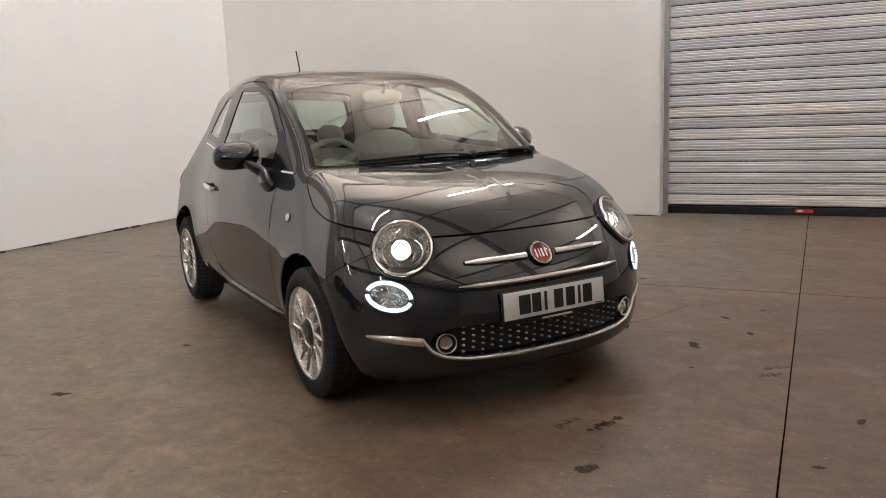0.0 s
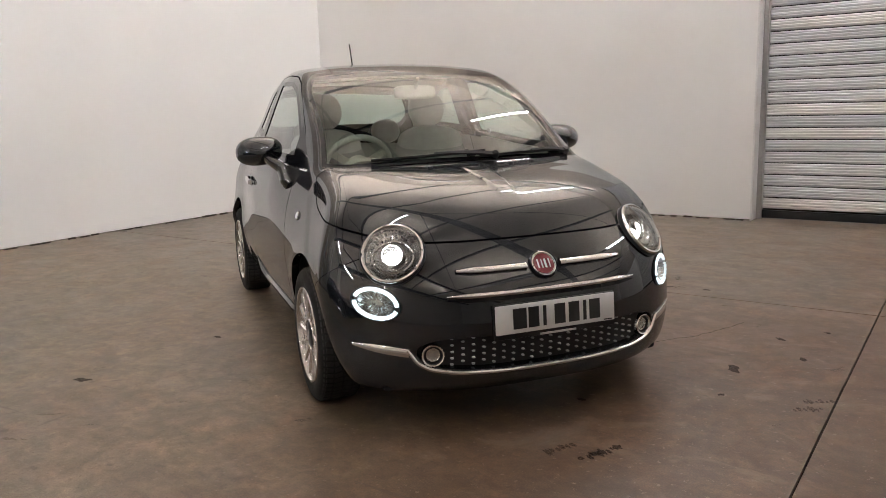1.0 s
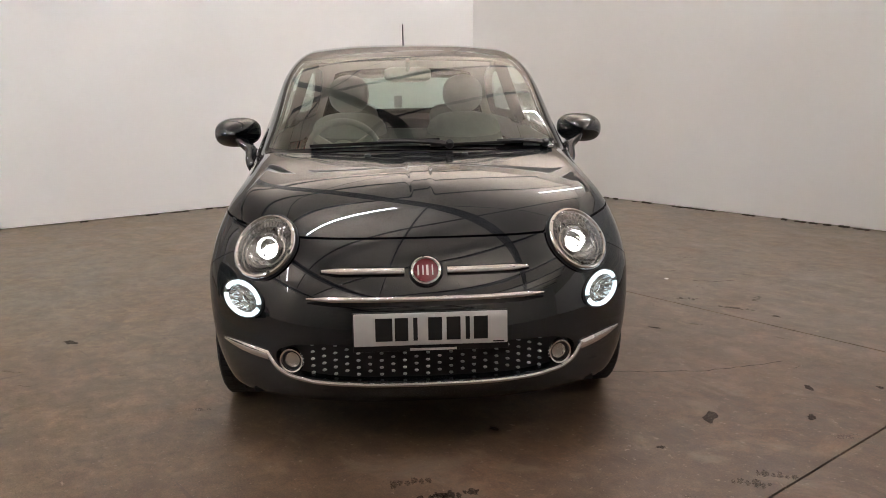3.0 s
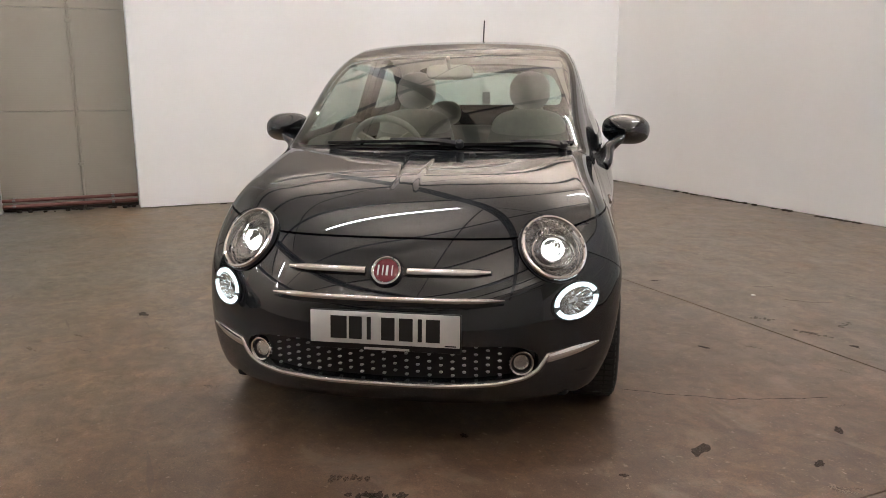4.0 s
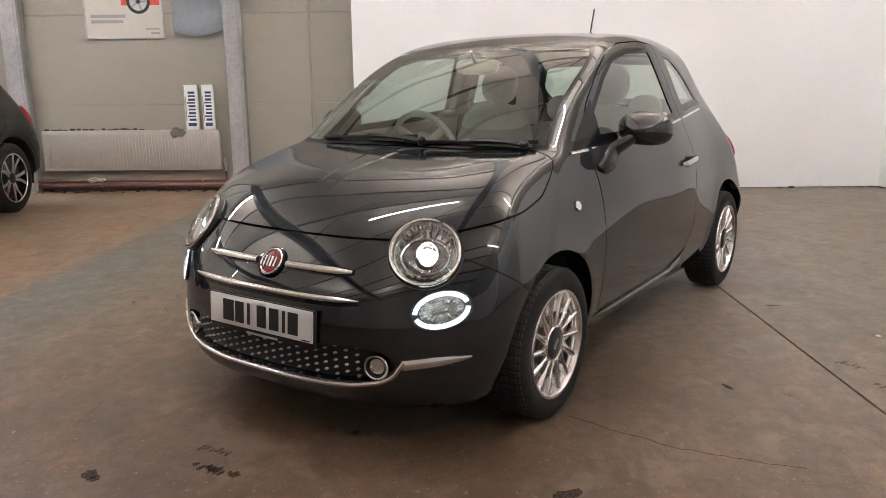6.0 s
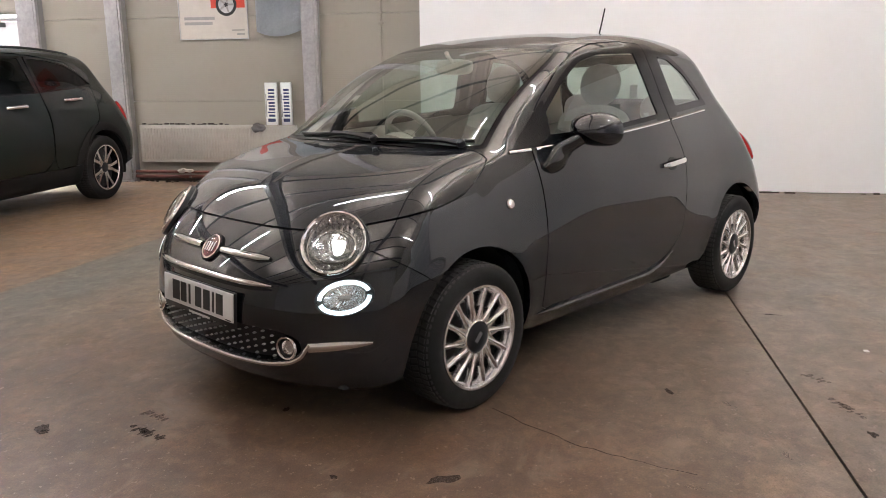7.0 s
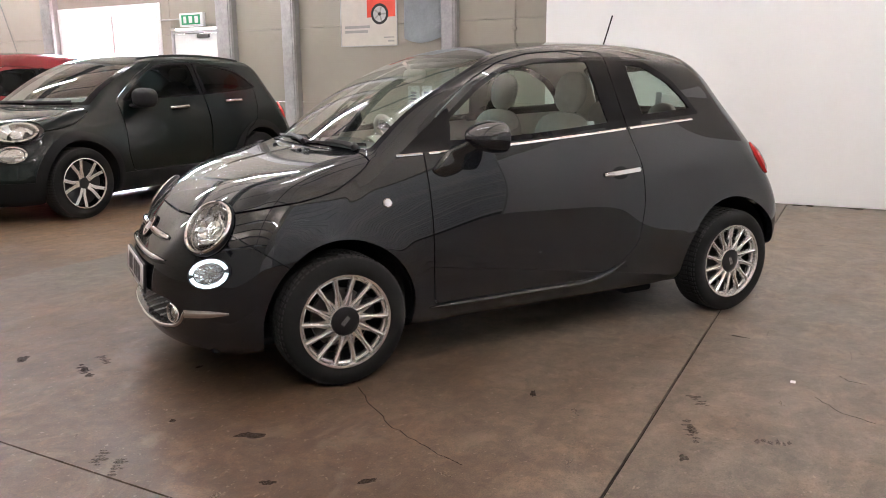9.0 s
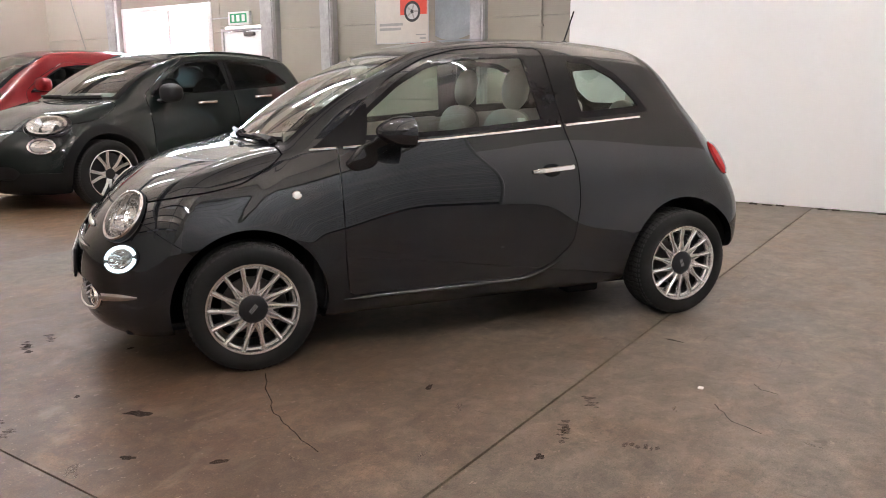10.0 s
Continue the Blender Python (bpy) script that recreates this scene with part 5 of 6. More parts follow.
# black strip below the chrome one, painting in the dark slot's shade
bar("strip_shade", ys, np.full(50, 0.538), [(-0.010, -0.002), (-0.009, 0.001), (0.009, 0.001), (0.010, -0.002)], 0.0, GLOSS_BLACK, scales=ends)

# round badge
q = body.at_front(0.0, 0.634)
m = frame_at(q, body.normal(q), 0.004) @ Matrix.Diagonal((1.1, 1.1, 1, 1))
badge = part("badge", turned([(0.053, -0.012), (0.053, 0.003), (0.049, 0.006), (0.045, 0.003)], 40, m), GLOSS_BLACK, car, "round red badge with a chrome ring")
part("badge_ring", turned([(0.046, 0.0), (0.0465, 0.007), (0.042, 0.0095), (0.0385, 0.006)], 40, m), CHROME, badge)
part("badge_field", turned([(0.040, 0.004), (0.025, 0.0075), (0, 0.0085)], 36, m), BADGE_RED, badge)
for x0, x1 in ((-0.026, -0.021), (-0.011, -0.007), (0.001, 0.008), (0.018, 0.022)):
    bm = bmesh.new()
    vs = add_box(bm, (x0, -0.018, 0.0075), (x1, 0.016, 0.0105), 0.0008, 1)
    bmesh.ops.transform(bm, matrix=m, verts=bm.verts[:])
    part("badge_bar", bm, PALE_INK, badge)

# number plate on its holder
pm = pose(float(body.at_front(0.0, 0.46)[0]) + 0.006, 0.010, 0.459, 0, -4, 0)
plate = part("number_plate", box((0, -0.2545, -0.0545), (0.006, 0.2545, 0.0545), 0.003), PLATE_WHITE, car, "white number plate with black bars")
plate.matrix_basis = pm
holder = part("plate_holder", box((-0.012, -0.258, -0.075), (-0.001, 0.258, 0.057), 0.003), BLACK, car)
holder.matrix_basis = pm
part("holder_text", box((-0.0008, -0.07, -0.074), (0.0002, 0.085, -0.066)), PALE_INK, holder)
for y0, y1 in ((0.073, 0.129), (0.137, 0.181), (0.198, 0.212), (0.247, 0.293), (0.308, 0.354), (0.371, 0.385), (0.398, 0.445)):
    part("plate_bar", box((0.0062, y0 - 0.2565, -0.0385), (0.0072, y1 - 0.2565, 0.0385)), INK, plate, smooth=False)
part("plate_small_text", box((0.0062, 0.205, -0.050), (0.007, 0.243, -0.046)), INK, plate, smooth=False)

# belt strips, handles, side lamps, mirrors, tail lamps
for sgn in (1, -1):
    xs = np.linspace(-0.345, -2.13, 60)
    zs = np.interp(-xs, [0.33, 0.48, 1.012, 1.64, 2.13], [0.967, 0.973, 1.003, 1.046, 1.076])
    p = body.at_side(xs, zs, sgn)
    n = body.normal(p)
    for i0, i1 in ((0, 5), (5, 43), (43, 60)):
        bm = bmesh.new()
        sweep(bm, (p + n * 0.002)[i0:i1 + (i1 < 60) - (1 if i1 < 60 else 0)], [(-0.006, -0.003), (-0.0055, 0.003), (0, 0.005), (0.0055, 0.003), (0.006, -0.003)], up=n[i0:i1].tolist())
        part("belt_strip", bm, CHROME, car, "slim chrome strip under the side windows")
    q = body.at_side(-0.268, 0.777, sgn)
    m = frame_at(q, body.normal(q))
    rep = part("side_repeater", turned([(0.021, -0.002), (0.021, 0.004), (0.017, 0.007), (0.016, 0.003)], 24, m), CHROME, car)
    part("repeater_lens", turned([(0.0165, 0.003), (0.01, 0.008), (0, 0.0095)], 20, m), PLATE_WHITE, rep)
    # handle: bar over a flat black disc that paints in the cup's shade
    xs = np.linspace(-1.425, -1.665, 12)
    p = body.at_side(xs, np.linspace(0.829, 0.843, 12), sgn)
    n = body.normal(p)
    bm = bmesh.new()
    lifts = np.interp(np.linspace(0, 1, 12), [0, 0.12, 0.88, 1], [0.004, 0.026, 0.026, 0.004])
    sweep(bm, p + n * lifts[:, None], [(-0.013, -0.004), (-0.012, 0.005), (0, 0.009), (0.012, 0.005), (0.013, -0.004), (0, -0.007)], up=n.tolist(), scales=[0.7] + [1] * 10 + [0.7])
    handle = part("door_handle", bm, CHROME, car, "chrome bar door handle")
    q = body.at_side(-1.53, 0.834, sgn)
    part("cup_shade", turned([(0.052, 0.0012), (0.03, 0.001), (0.0, 0.001)], 28, frame_at(q, body.normal(q)) @ Matrix.Diagonal((1, 0.62, 1, 1))), GLOSS_BLACK, handle)
    # mirror
    mir = new("door_mirror")
    mir.parent = car
    mir["label"] = "dark grey rounded door mirror on a black foot"
    bm = bmesh.new()
    rings = []
    for k in range(15):
        u = k / 14
        xx = -0.615 - 0.155 * u
        r = (math.sin(math.pi * min(1, u * 0.56 + 0.0)) ** 0.62) if u > 0 else 0.0
        r = max(r, 0.02)
        ring = []
        for j in range(28):
            a = 2 * math.pi * j / 28
            cy, sy = math.cos(a), math.sin(a)
            ring.append(Vector((xx, sgn * (0.833 + 0.012 * u + 0.112 * r * math.copysign(abs(cy) ** 0.8, cy)), 1.047 + 0.071 * r * math.copysign(abs(sy) ** 0.85, sy) - 0.006 * cy)))
        rings.append(ring)
    loft(bm, rings)
    part("mirror_shell", bm, PAINT, mir)
    part("mirror_glass", turned([(0.05, 0.0), (0.048, 0.002), (0, 0.002)], 28, pose(-0.7712, sgn * 0.85, 1.047, 0, -90, 0) @ Matrix.Diagonal((1.1, 1.75, 1, 1))), MIRROR, mir)
    bm = bmesh.new()
    q = [float(v) for v in body.at_side(-0.56, 0.895, sgn)]
    q2 = [float(v) for v in body.at_side(-0.585, 0.955, sgn)]
    keys = [(q[0], q[1] - sgn * 0.025, q[2] - 0.01), (q[0] - 0.02, q[1] + sgn * 0.002, q[2] + 0.02), (q2[0] - 0.035, q2[1] * 0.6 + sgn * 0.315, q2[2] + 0.012), (-0.66, sgn * 0.805, 1.0), (-0.685, sgn * 0.83, 1.03)]
    along = [profile(list(zip(range(5), [k[i] for k in keys])), 0.4) for i in range(3)]
    width = profile(list(zip(range(5), (1.15, 1.05, 0.9, 0.8, 0.75))), 0.4)
    u = np.linspace(0, 4, 17)
    sweep(bm, np.stack([f(u) for f in along], 1), [(0.030 * math.cos(i * math.pi / 12), 0.060 * math.sin(i * math.pi / 12)) for i in range(24)], up=[(1, 0, 0)] * 17, scales=width(u))
    part("mirror_foot", bm, PAINT, mir)
    # tail lamp
    q = body.at_side(-2.64, 0.845, sgn)
    nrm = body.normal(q)
    tail = part("tail_lamp", turned([(0.102, -0.012), (0.103, 0.006), (0.08, 0.018), (0.04, 0.026), (0, 0.028)], 36, frame_at(q, nrm) @ Matrix.Diagonal((0.72, 1, 1, 1))), TAIL_RED, car, "red rounded tail lamp")

# small white tag inside the near door glass
q = body.at_side(-1.40, 1.075)
tag = part("window_tag", box((-0.022, -0.001, -0.014), (0.022, 0.0, 0.014)), PLATE_WHITE, car, smooth=False)
tag.matrix_basis = pose(float(q[0]), float(q[1]) - 0.006, float(q[2]), 20, 0, 0)

# aerial on the roof
q = body.at_top(-2.03, 0.0)
aerial = part("aerial", turned([(0.028, -0.004), (0.024, 0.012), (0.012, 0.028), (0.006, 0.032), (0, 0.033)], 20, pose(*[float(v) for v in q]) @ Matrix.Diagonal((1.5, 0.8, 1, 1))), BLACK, car, "short black roof aerial")
bm = bmesh.new()
sweep(bm, [(q[0], 0, q[2] + 0.02), (q[0] - 0.03, 0, q[2] + 0.10), (q[0] - 0.065, 0, q[2] + 0.20)], circle(0.0045, 8))
part("mast", bm, BLACK, aerial)


# wipers at the foot of the windscreen
def wiper(y0, y1, z0, z1, pivot):
    w = new("wiper")
    w.parent = car
    w["label"] = "black windscreen wiper"
    ys = np.linspace(y0, y1, 18)
    zs = np.linspace(z0, z1, 18)
    p = body.at_front(ys, zs)
    n = body.normal(p)
    bm = bmesh.new()
    sweep(bm, p + n * 0.008, [(-0.003, -0.007), (-0.005, 0.003), (0, 0.008), (0.005, 0.003), (0.003, -0.007)], up=n.tolist())
    part("blade", bm, BLACK, w)
    q = body.at_front(np.array([pivot[0]]), np.array([pivot[1]]))[0]
    qn = body.normal(q)
    midp, midn = p[9], n[9]
    a = [q + qn * 0.012, q * 0.7 + midp * 0.3 + qn * 0.022, q * 0.35 + midp * 0.65 + midn * 0.024, midp + midn * 0.017]
    bm = bmesh.new()
    sweep(bm, a, [(-0.012, -0.004), (-0.01, 0.005), (0.01, 0.005), (0.012, -0.004)], up=[qn, qn, midn, midn], scales=[1.15, 1, 0.8, 0.7])
    part("arm", bm, BLACK, w)
    part("pivot_cap", turned([(0.018, -0.01), (0.018, 0.018), (0.012, 0.026), (0, 0.027)], 18, frame_at(q, qn)), BLACK, w)


wiper(-0.44, 0.10, 1.004, 1.026, (0.14, 1.005))
wiper(0.06, 0.60, 1.004, 1.012, (0.56, 1.0))
for y in (-0.2, 0.2):
    q = body.at_top(-0.065, y)
    part("washer_nozzle", turned([(0.013, -0.002), (0.012, 0.008), (0, 0.012)], 14, frame_at(q, body.normal(q))), BLACK, car)

# ledge along the sills below the doors
for sgn in (1, -1):
    xs = np.linspace(-0.47, -1.60, 40)
    zs = np.interp(-xs, [0.47, 1.38, 1.5, 1.6], [0.278, 0.286, 0.318, 0.372])
    p = body.at_side(xs, zs, sgn)
    n = body.normal(p)
    bm = bmesh.new()
    sweep(bm, p, [(-0.012, -0.006), (-0.014, 0.008), (-0.011, 0.014), (-0.005, 0.017), (0.002, 0.0155), (0.008, 0.010), (0.014, -0.006)], up=n.tolist(), scales=[min(1, 0.2 + min(k, 39 - k) * 0.2) for k in range(40)])
    part("sill_ledge", bm, PAINT, car)

# underside, wheel housings and dark inner panels
part("underbody", box((-2.70, -0.62, 0.175), (0.48, 0.62, 0.215), 0.02), UNDERBODY, car)
part("engine_bay", box((-0.25, -0.42, 0.22), (0.40, 0.42, 0.62), 0.03), UNDERBODY, car)
part("bulkhead", box((-0.42, -0.62, 0.22), (-0.36, 0.62, 0.90), 0.01), UNDERBODY, car)
part("exhaust_box", box((-1.95, 0.25, 0.13), (-1.75, 0.60, 0.19), 0.02), UNDERBODY, car)
for cx, rr, lo in ((-0.05, 0.362, -12), (-2.36, 0.372, 8)):
    for sgn in (1, -1):
        bm = bmesh.new()
        arc = [(math.cos(a), math.sin(a)) for a in np.linspace(radians(-12), radians(180 - lo), 36)]
        for y0, y1 in ((0.42, 0.70),):
            ra = [bm.verts.new((cx + rr * c, sgn * y0, 0.287 + rr * s)) for c, s in arc]
            rb = [bm.verts.new((cx + rr * c, sgn * y1, 0.287 + rr * s)) for c, s in arc]
            for i in range(35):
                bm.faces.new((ra[i], ra[i + 1], rb[i + 1], rb[i]))
            bm.faces.new(ra)
        part("wheel_housing", bm, UNDERBODY, car)


# ---- wheels ----
def tyre_profile(R, w, rim):
    h = w / 2
    return [(rim, -h * 0.86), (rim + 0.012, -h * 0.94), (rim + (R - rim) * 0.45, -h), (R - 0.018, -h * 0.92), (R - 0.004, -h * 0.78), (R, -h * 0.5), (R, h * 0.5), (R - 0.004, h * 0.78), (R - 0.018, h * 0.92), (rim + (R - rim) * 0.45, h), (rim + 0.012, h * 0.94), (rim, h * 0.86)]


def tyre(parent, R, w, rim):
    bm = bmesh.new()
    lathe(bm, tyre_profile(R, w, rim), 72, pose(0, 0, 0, -90, 0, 0))
    t = part("tyre", bm, RUBBER, parent, "black rubber tyre")
    bm = bmesh.new()
    n = int(2 * math.pi * R / 0.028)
    for k in range(n):
        a = 360 * k / n
        for y0, y1, skew in ((-0.375, -0.23, 8), (-0.20, -0.02, -14), (0.02, 0.20, 14), (0.23, 0.375, -8)):
            vs = add_box(bm, (-0.0095, y0 * w, R - 0.012), (0.0095, y1 * w, R + (0.0022 if abs(y0 + y1) < 0.4 else 0.0002)))
            bmesh.ops.transform(bm, matrix=pose(0, 0, 0, 0, a, 0) @ pose(0, (y0 + y1) / 2 * w, 0, 0, 0, skew) @ pose(0, -(y0 + y1) / 2 * w, 0), verts=vs)
        for sg in (1, -1):
            vs = add_box(bm, (-0.0085, -0.006, -0.012), (0.0085, -0.0006, 0.012))
            bmesh.ops.transform(bm, matrix=pose(0, 0, 0, 0, a, 0) @ pose(0, sg * w * 0.445, R - 0.016, sg * 28, 0, 0) @ Matrix.Diagonal((1, sg, 1, 1)), verts=vs)
    part("tread", bm, TREAD_RUBBER, t)
    return t


def small_wheel():
    """Outer side faces +y."""
    w = new("wheel")
    w["label"] = "multi-spoke silver alloy wheel with a black tyre"
    tyre(w, 0.288, 0.190, 0.202)
    Y = pose(0, 0, 0, -90, 0, 0)
    bm = bmesh.new()
    lathe(bm, [(0.203, 0.080), (0.208, 0.088), (0.206, 0.093), (0.197, 0.092), (0.192, 0.083), (0.190, 0.070)], 64, Y)
    rim = part("rim", bm, ALLOY, w, "silver alloy rim")
    bm = bmesh.new()
    lathe(bm, [(0.1935, 0.0695), (0.187, 0.05), (0.184, 0.0), (0.184, -0.07), (0.203, -0.082)], 64, Y)
    part("barrel", bm, DARK_ALLOY, w, "dark inner barrel of the rim")
    bm = bmesh.new()
    lathe(bm, [(0.194, 0.074), (0.186, 0.066), (0.181, 0.068), (0.178, 0.062), (0.180, 0.045)], 64, Y)
    part("rim_step", bm, ALLOY, rim)
    base = None
    for k in range(14):
        # slim ridged spokes that lean a little and fork towards the hub
        a = 360 / 14 * k
        if k == 0:
            bm = bmesh.new()
            rings = []
            for u in np.linspace(0, 1, 8):
                r = 0.060 + 0.138 * u
                cx = 0.010 * (1 - u) - 0.004 * u
                hw = 0.0078 + 0.0042 * u
                yt = 0.084 - 0.010 * (1 - u) ** 2
                rings.append([Vector((cx - hw * 1.3, yt - 0.030, r)), Vector((cx - hw, yt - 0.008, r)), Vector((cx - hw * 0.35, yt - 0.0008, r)), Vector((cx + hw * 0.1, yt, r)), Vector((cx + hw * 0.6, yt - 0.0028, r)), Vector((cx + hw, yt - 0.009, r)), Vector((cx + hw * 1.3, yt - 0.030, r))])
            loft(bm, rings)
            for side in (-1, 1):
                rings = []
                for u in np.linspace(0, 1, 5):
                    r = 0.064 + 0.074 * u
                    cx = 0.009 - 0.008 * u + side * (0.0175 - 0.0115 * u ** 0.8)
                    hw, yt = 0.0052 - 0.0036 * u ** 2, 0.076 - 0.004 * u ** 2
                    rings.append([Vector((cx - hw, yt - 0.022, r)), Vector((cx - hw, yt, r)), Vector((cx + hw, yt, r)), Vector((cx + hw, yt - 0.022, r))])
                loft(bm, rings)
            ob = part("spoke", bm, ALLOY, rim)
            ob.matrix_basis = pose(0, 0, 0, 0, a, 0)
            base = ob.data
        else:
            shared("spoke", base, pose(0, 0, 0, 0, a, 0), rim)
    bm = bmesh.new()
    lathe(bm, [(0.071, 0.045), (0.069, 0.073), (0.064, 0.079), (0.060, 0.072)], 44, Y)
    part("hub_ring", bm, ALLOY, w)
    bm = bmesh.new()
    lathe(bm, [(0.061, 0.06), (0.060, 0.075), (0.053, 0.080), (0.02, 0.082), (0, 0.082)], 40, Y)
    cap = part("hub_cap", bm, DARK_ALLOY, w, "dark grey hub cap")
    for k in (-1, 0, 1):
        part("cap_mark", box((-0.022, 0.0822, k * 0.007 - 0.0015), (0.022, 0.0835, k * 0.007 + 0.0015)), GALV, cap, smooth=False).matrix_basis = pose(0, 0, 0, 0, 35, 0)
    bm = bmesh.new()
    lathe(bm, [(0.0, 0.012), (0.128, 0.012), (0.130, 0.0), (0.128, -0.012), (0.0, -0.012)], 48, Y)
    part("brake_disc", bm, STEEL_DARK, w)
    part("caliper", box((-0.155, -0.03, -0.05), (-0.09, 0.04, 0.05), 0.01), DARK_ALLOY, w)
    bm = bmesh.new()
    lathe(bm, [(0.0, -0.05), (0.172, -0.05), (0.172, -0.06), (0, -0.06)], 40, Y)
    part("back_plate", bm, UNDERBODY, w)
    return w


wheel = small_wheel()
wheel.parent = car
wheel.matrix_basis = pose(-0.05, 0.708, 0.2885, 0, 12, 0)
copy_thing(wheel, pose(-0.05, -0.708, 0.2885, 0, 40, 180))
copy_thing(wheel, pose(-2.36, 0.697, 0.2885, 0, 77, 0))
copy_thing(wheel, pose(-2.36, -0.697, 0.2885, 0, 5, 180))


# ---- cabin ----
panel("roof_lining", V, SHELL_TRIS[V[SHELL_TRIS][:, :, 2].min(1) > 0.93], NORM, HEADLINER, car, rim=0, shift=-0.022)
for s in ("left", "right"):
    panel("door_lining", V, DOOR_TRIS[V[DOOR_TRIS][:, :, 2].max(1) < 1.2], NORM, IVORY, car, rim=0, shift=-0.035, sides=s)
part("cabin_floor", box((-2.5, -0.66, 0.22), (-0.42, 0.66, 0.30), 0.02), UNDERBODY, car)
part("parcel_shelf", box((-2.58, -0.50, 0.93), (-2.22, 0.50, 0.96), 0.01), DASH_GREY, car)
bm = bmesh.new()
rings = []
for y in np.linspace(-0.66, 0.66, 25):
    sag = 0.05 * (y / 0.66) ** 2
    rings.append([Vector((x - sag * 2.0, y, z)) for x, z in ((-0.40, 0.94), (-0.50, 0.965), (-0.62, 0.955), (-0.70, 0.92), (-0.73, 0.86), (-0.71, 0.78), (-0.66, 0.66), (-0.40, 0.62))])
loft(bm, rings)
dash = part("dashboard", bm, DASH_GREY, car, "dark dashboard with an ivory lower panel")
part("dash_panel", box((-0.745, -0.60, 0.79), (-0.725, 0.60, 0.87), 0.008), IVORY, dash)
bm = bmesh.new()
lathe(bm, [(0.105, 0.0), (0.10, 0.05), (0.085, 0.075), (0, 0.08)], 28, pose(-0.66, -0.33, 0.90, 0, -70, 0) @ Matrix.Diagonal((0.8, 1.35, 1, 1)))
part("instrument_hood", bm, IVORY, dash)
wm = pose(-0.80, -0.335, 0.93, 0, -66, 0)
bm = bmesh.new()
sweep(bm, [wm @ Vector((0.178 * math.cos(a), 0.178 * math.sin(a), 0)) for a in np.linspace(0, 2 * math.pi, 48, endpoint=False)], circle(0.0165, 10), closed=True, up=[wm.col[2].to_3d()] * 48)
sw = part("steering_wheel", bm, IVORY_LEATHER, car, "ivory leather steering wheel")
bm = bmesh.new()
lathe(bm, [(0.075, -0.03), (0.075, 0.005), (0.06, 0.02), (0, 0.026)], 28, wm)
part("wheel_hub", bm, IVORY, sw)
for a in (0, 125, 235):
    bm = bmesh.new()
    vs = add_box(bm, (0.06, -0.02, -0.014), (0.172, 0.02, 0.004), 0.006)
    bmesh.ops.transform(bm, matrix=wm @ pose(0, 0, 0, 0, 0, a + 180), verts=bm.verts[:])
    part("wheel_spoke", bm, IVORY, sw)


def cushion(half, steps=14, power=3.2):
    """A soft rounded block round its centre."""
    bm = bmesh.new()
    bmesh.ops.create_icosphere(bm, subdivisions=4, radius=1)
    for v in bm.verts:
        d = v.co.normalized()
        k = (abs(d.x) ** power + abs(d.y) ** power + abs(d.z) ** power) ** (-1 / power)
        v.co = Vector((d.x * k * half[0], d.y * k * half[1], d.z * k * half[2]))
    return bm


def place(bm, m):
    bmesh.ops.transform(bm, matrix=m, verts=bm.verts[:])
    return bm


def front_seat(y):
    s = new("front_seat")
    s.parent = car
    s["label"] = "ivory and grey front seat with a round head restraint"
    s.matrix_basis = pose(-1.22, y, 0)
    part("seat_cushion", place(cushion((0.26, 0.25, 0.09)), pose(0.05, 0, 0.52, 0, -8, 0)), SEAT_GREY, s)
    part("backrest", place(cushion((0.085, 0.245, 0.33), power=2.8), pose(-0.23, 0, 0.80, 0, -16, 0)), SEAT_GREY, s)
    part("upper_back", place(cushion((0.065, 0.215, 0.12), power=2.6), pose(-0.268, 0, 1.0, 0, -16, 0)), IVORY_LEATHER, s)
    part("head_restraint", place(cushion((0.052, 0.118, 0.112), power=2.25), pose(-0.33, 0, 1.222, 0, -10, 0)), IVORY_LEATHER, s)
    for dy in (-0.05, 0.05):
        bm = bmesh.new()
        sweep(bm, [(-0.315, dy, 1.06), (-0.33, dy, 1.15)], circle(0.007, 8))
        part("restraint_post", bm, CHROME, s)


for y in (-0.335, 0.335):
    front_seat(y)
bench = new("rear_bench")
bench.parent = car
bench["label"] = "grey rear bench seat"
part("bench_cushion", place(cushion((0.25, 0.55, 0.09), power=4), pose(-1.88, 0, 0.50)), SEAT_GREY, bench)
part("bench_back", place(cushion((0.08, 0.55, 0.26), power=4), pose(-2.16, 0, 0.74, 0, -18, 0)), SEAT_GREY, bench)
for y in (-0.28, 0.28):
    part("head_restraint", place(cushion((0.05, 0.105, 0.085), power=2.3), pose(-2.26, y, 1.07, 0, -14, 0)), IVORY_LEATHER, bench)
mirror_in = part("interior_mirror", place(cushion((0.022, 0.115, 0.036), power=4), pose(-0.78, -0.01, 1.315, 0, -12, 0)), HEADLINER, car, "ivory interior mirror")
bm = bmesh.new()
sweep(bm, [(-0.77, -0.01, 1.33), (-0.72, -0.01, 1.385)], circle(0.01, 8))
part("mirror_stalk", bm, IVORY, mirror_in)
q = body.cast(np.array([-1.5, -0.02, 1.17]), np.array([-1.0, 0, 0]))
part("window_sticker", box((float(q[0]) + 0.03, -0.06, 1.13), (float(q[0]) + 0.032, -0.005, 1.21)), PALE_INK, car, smooth=False)


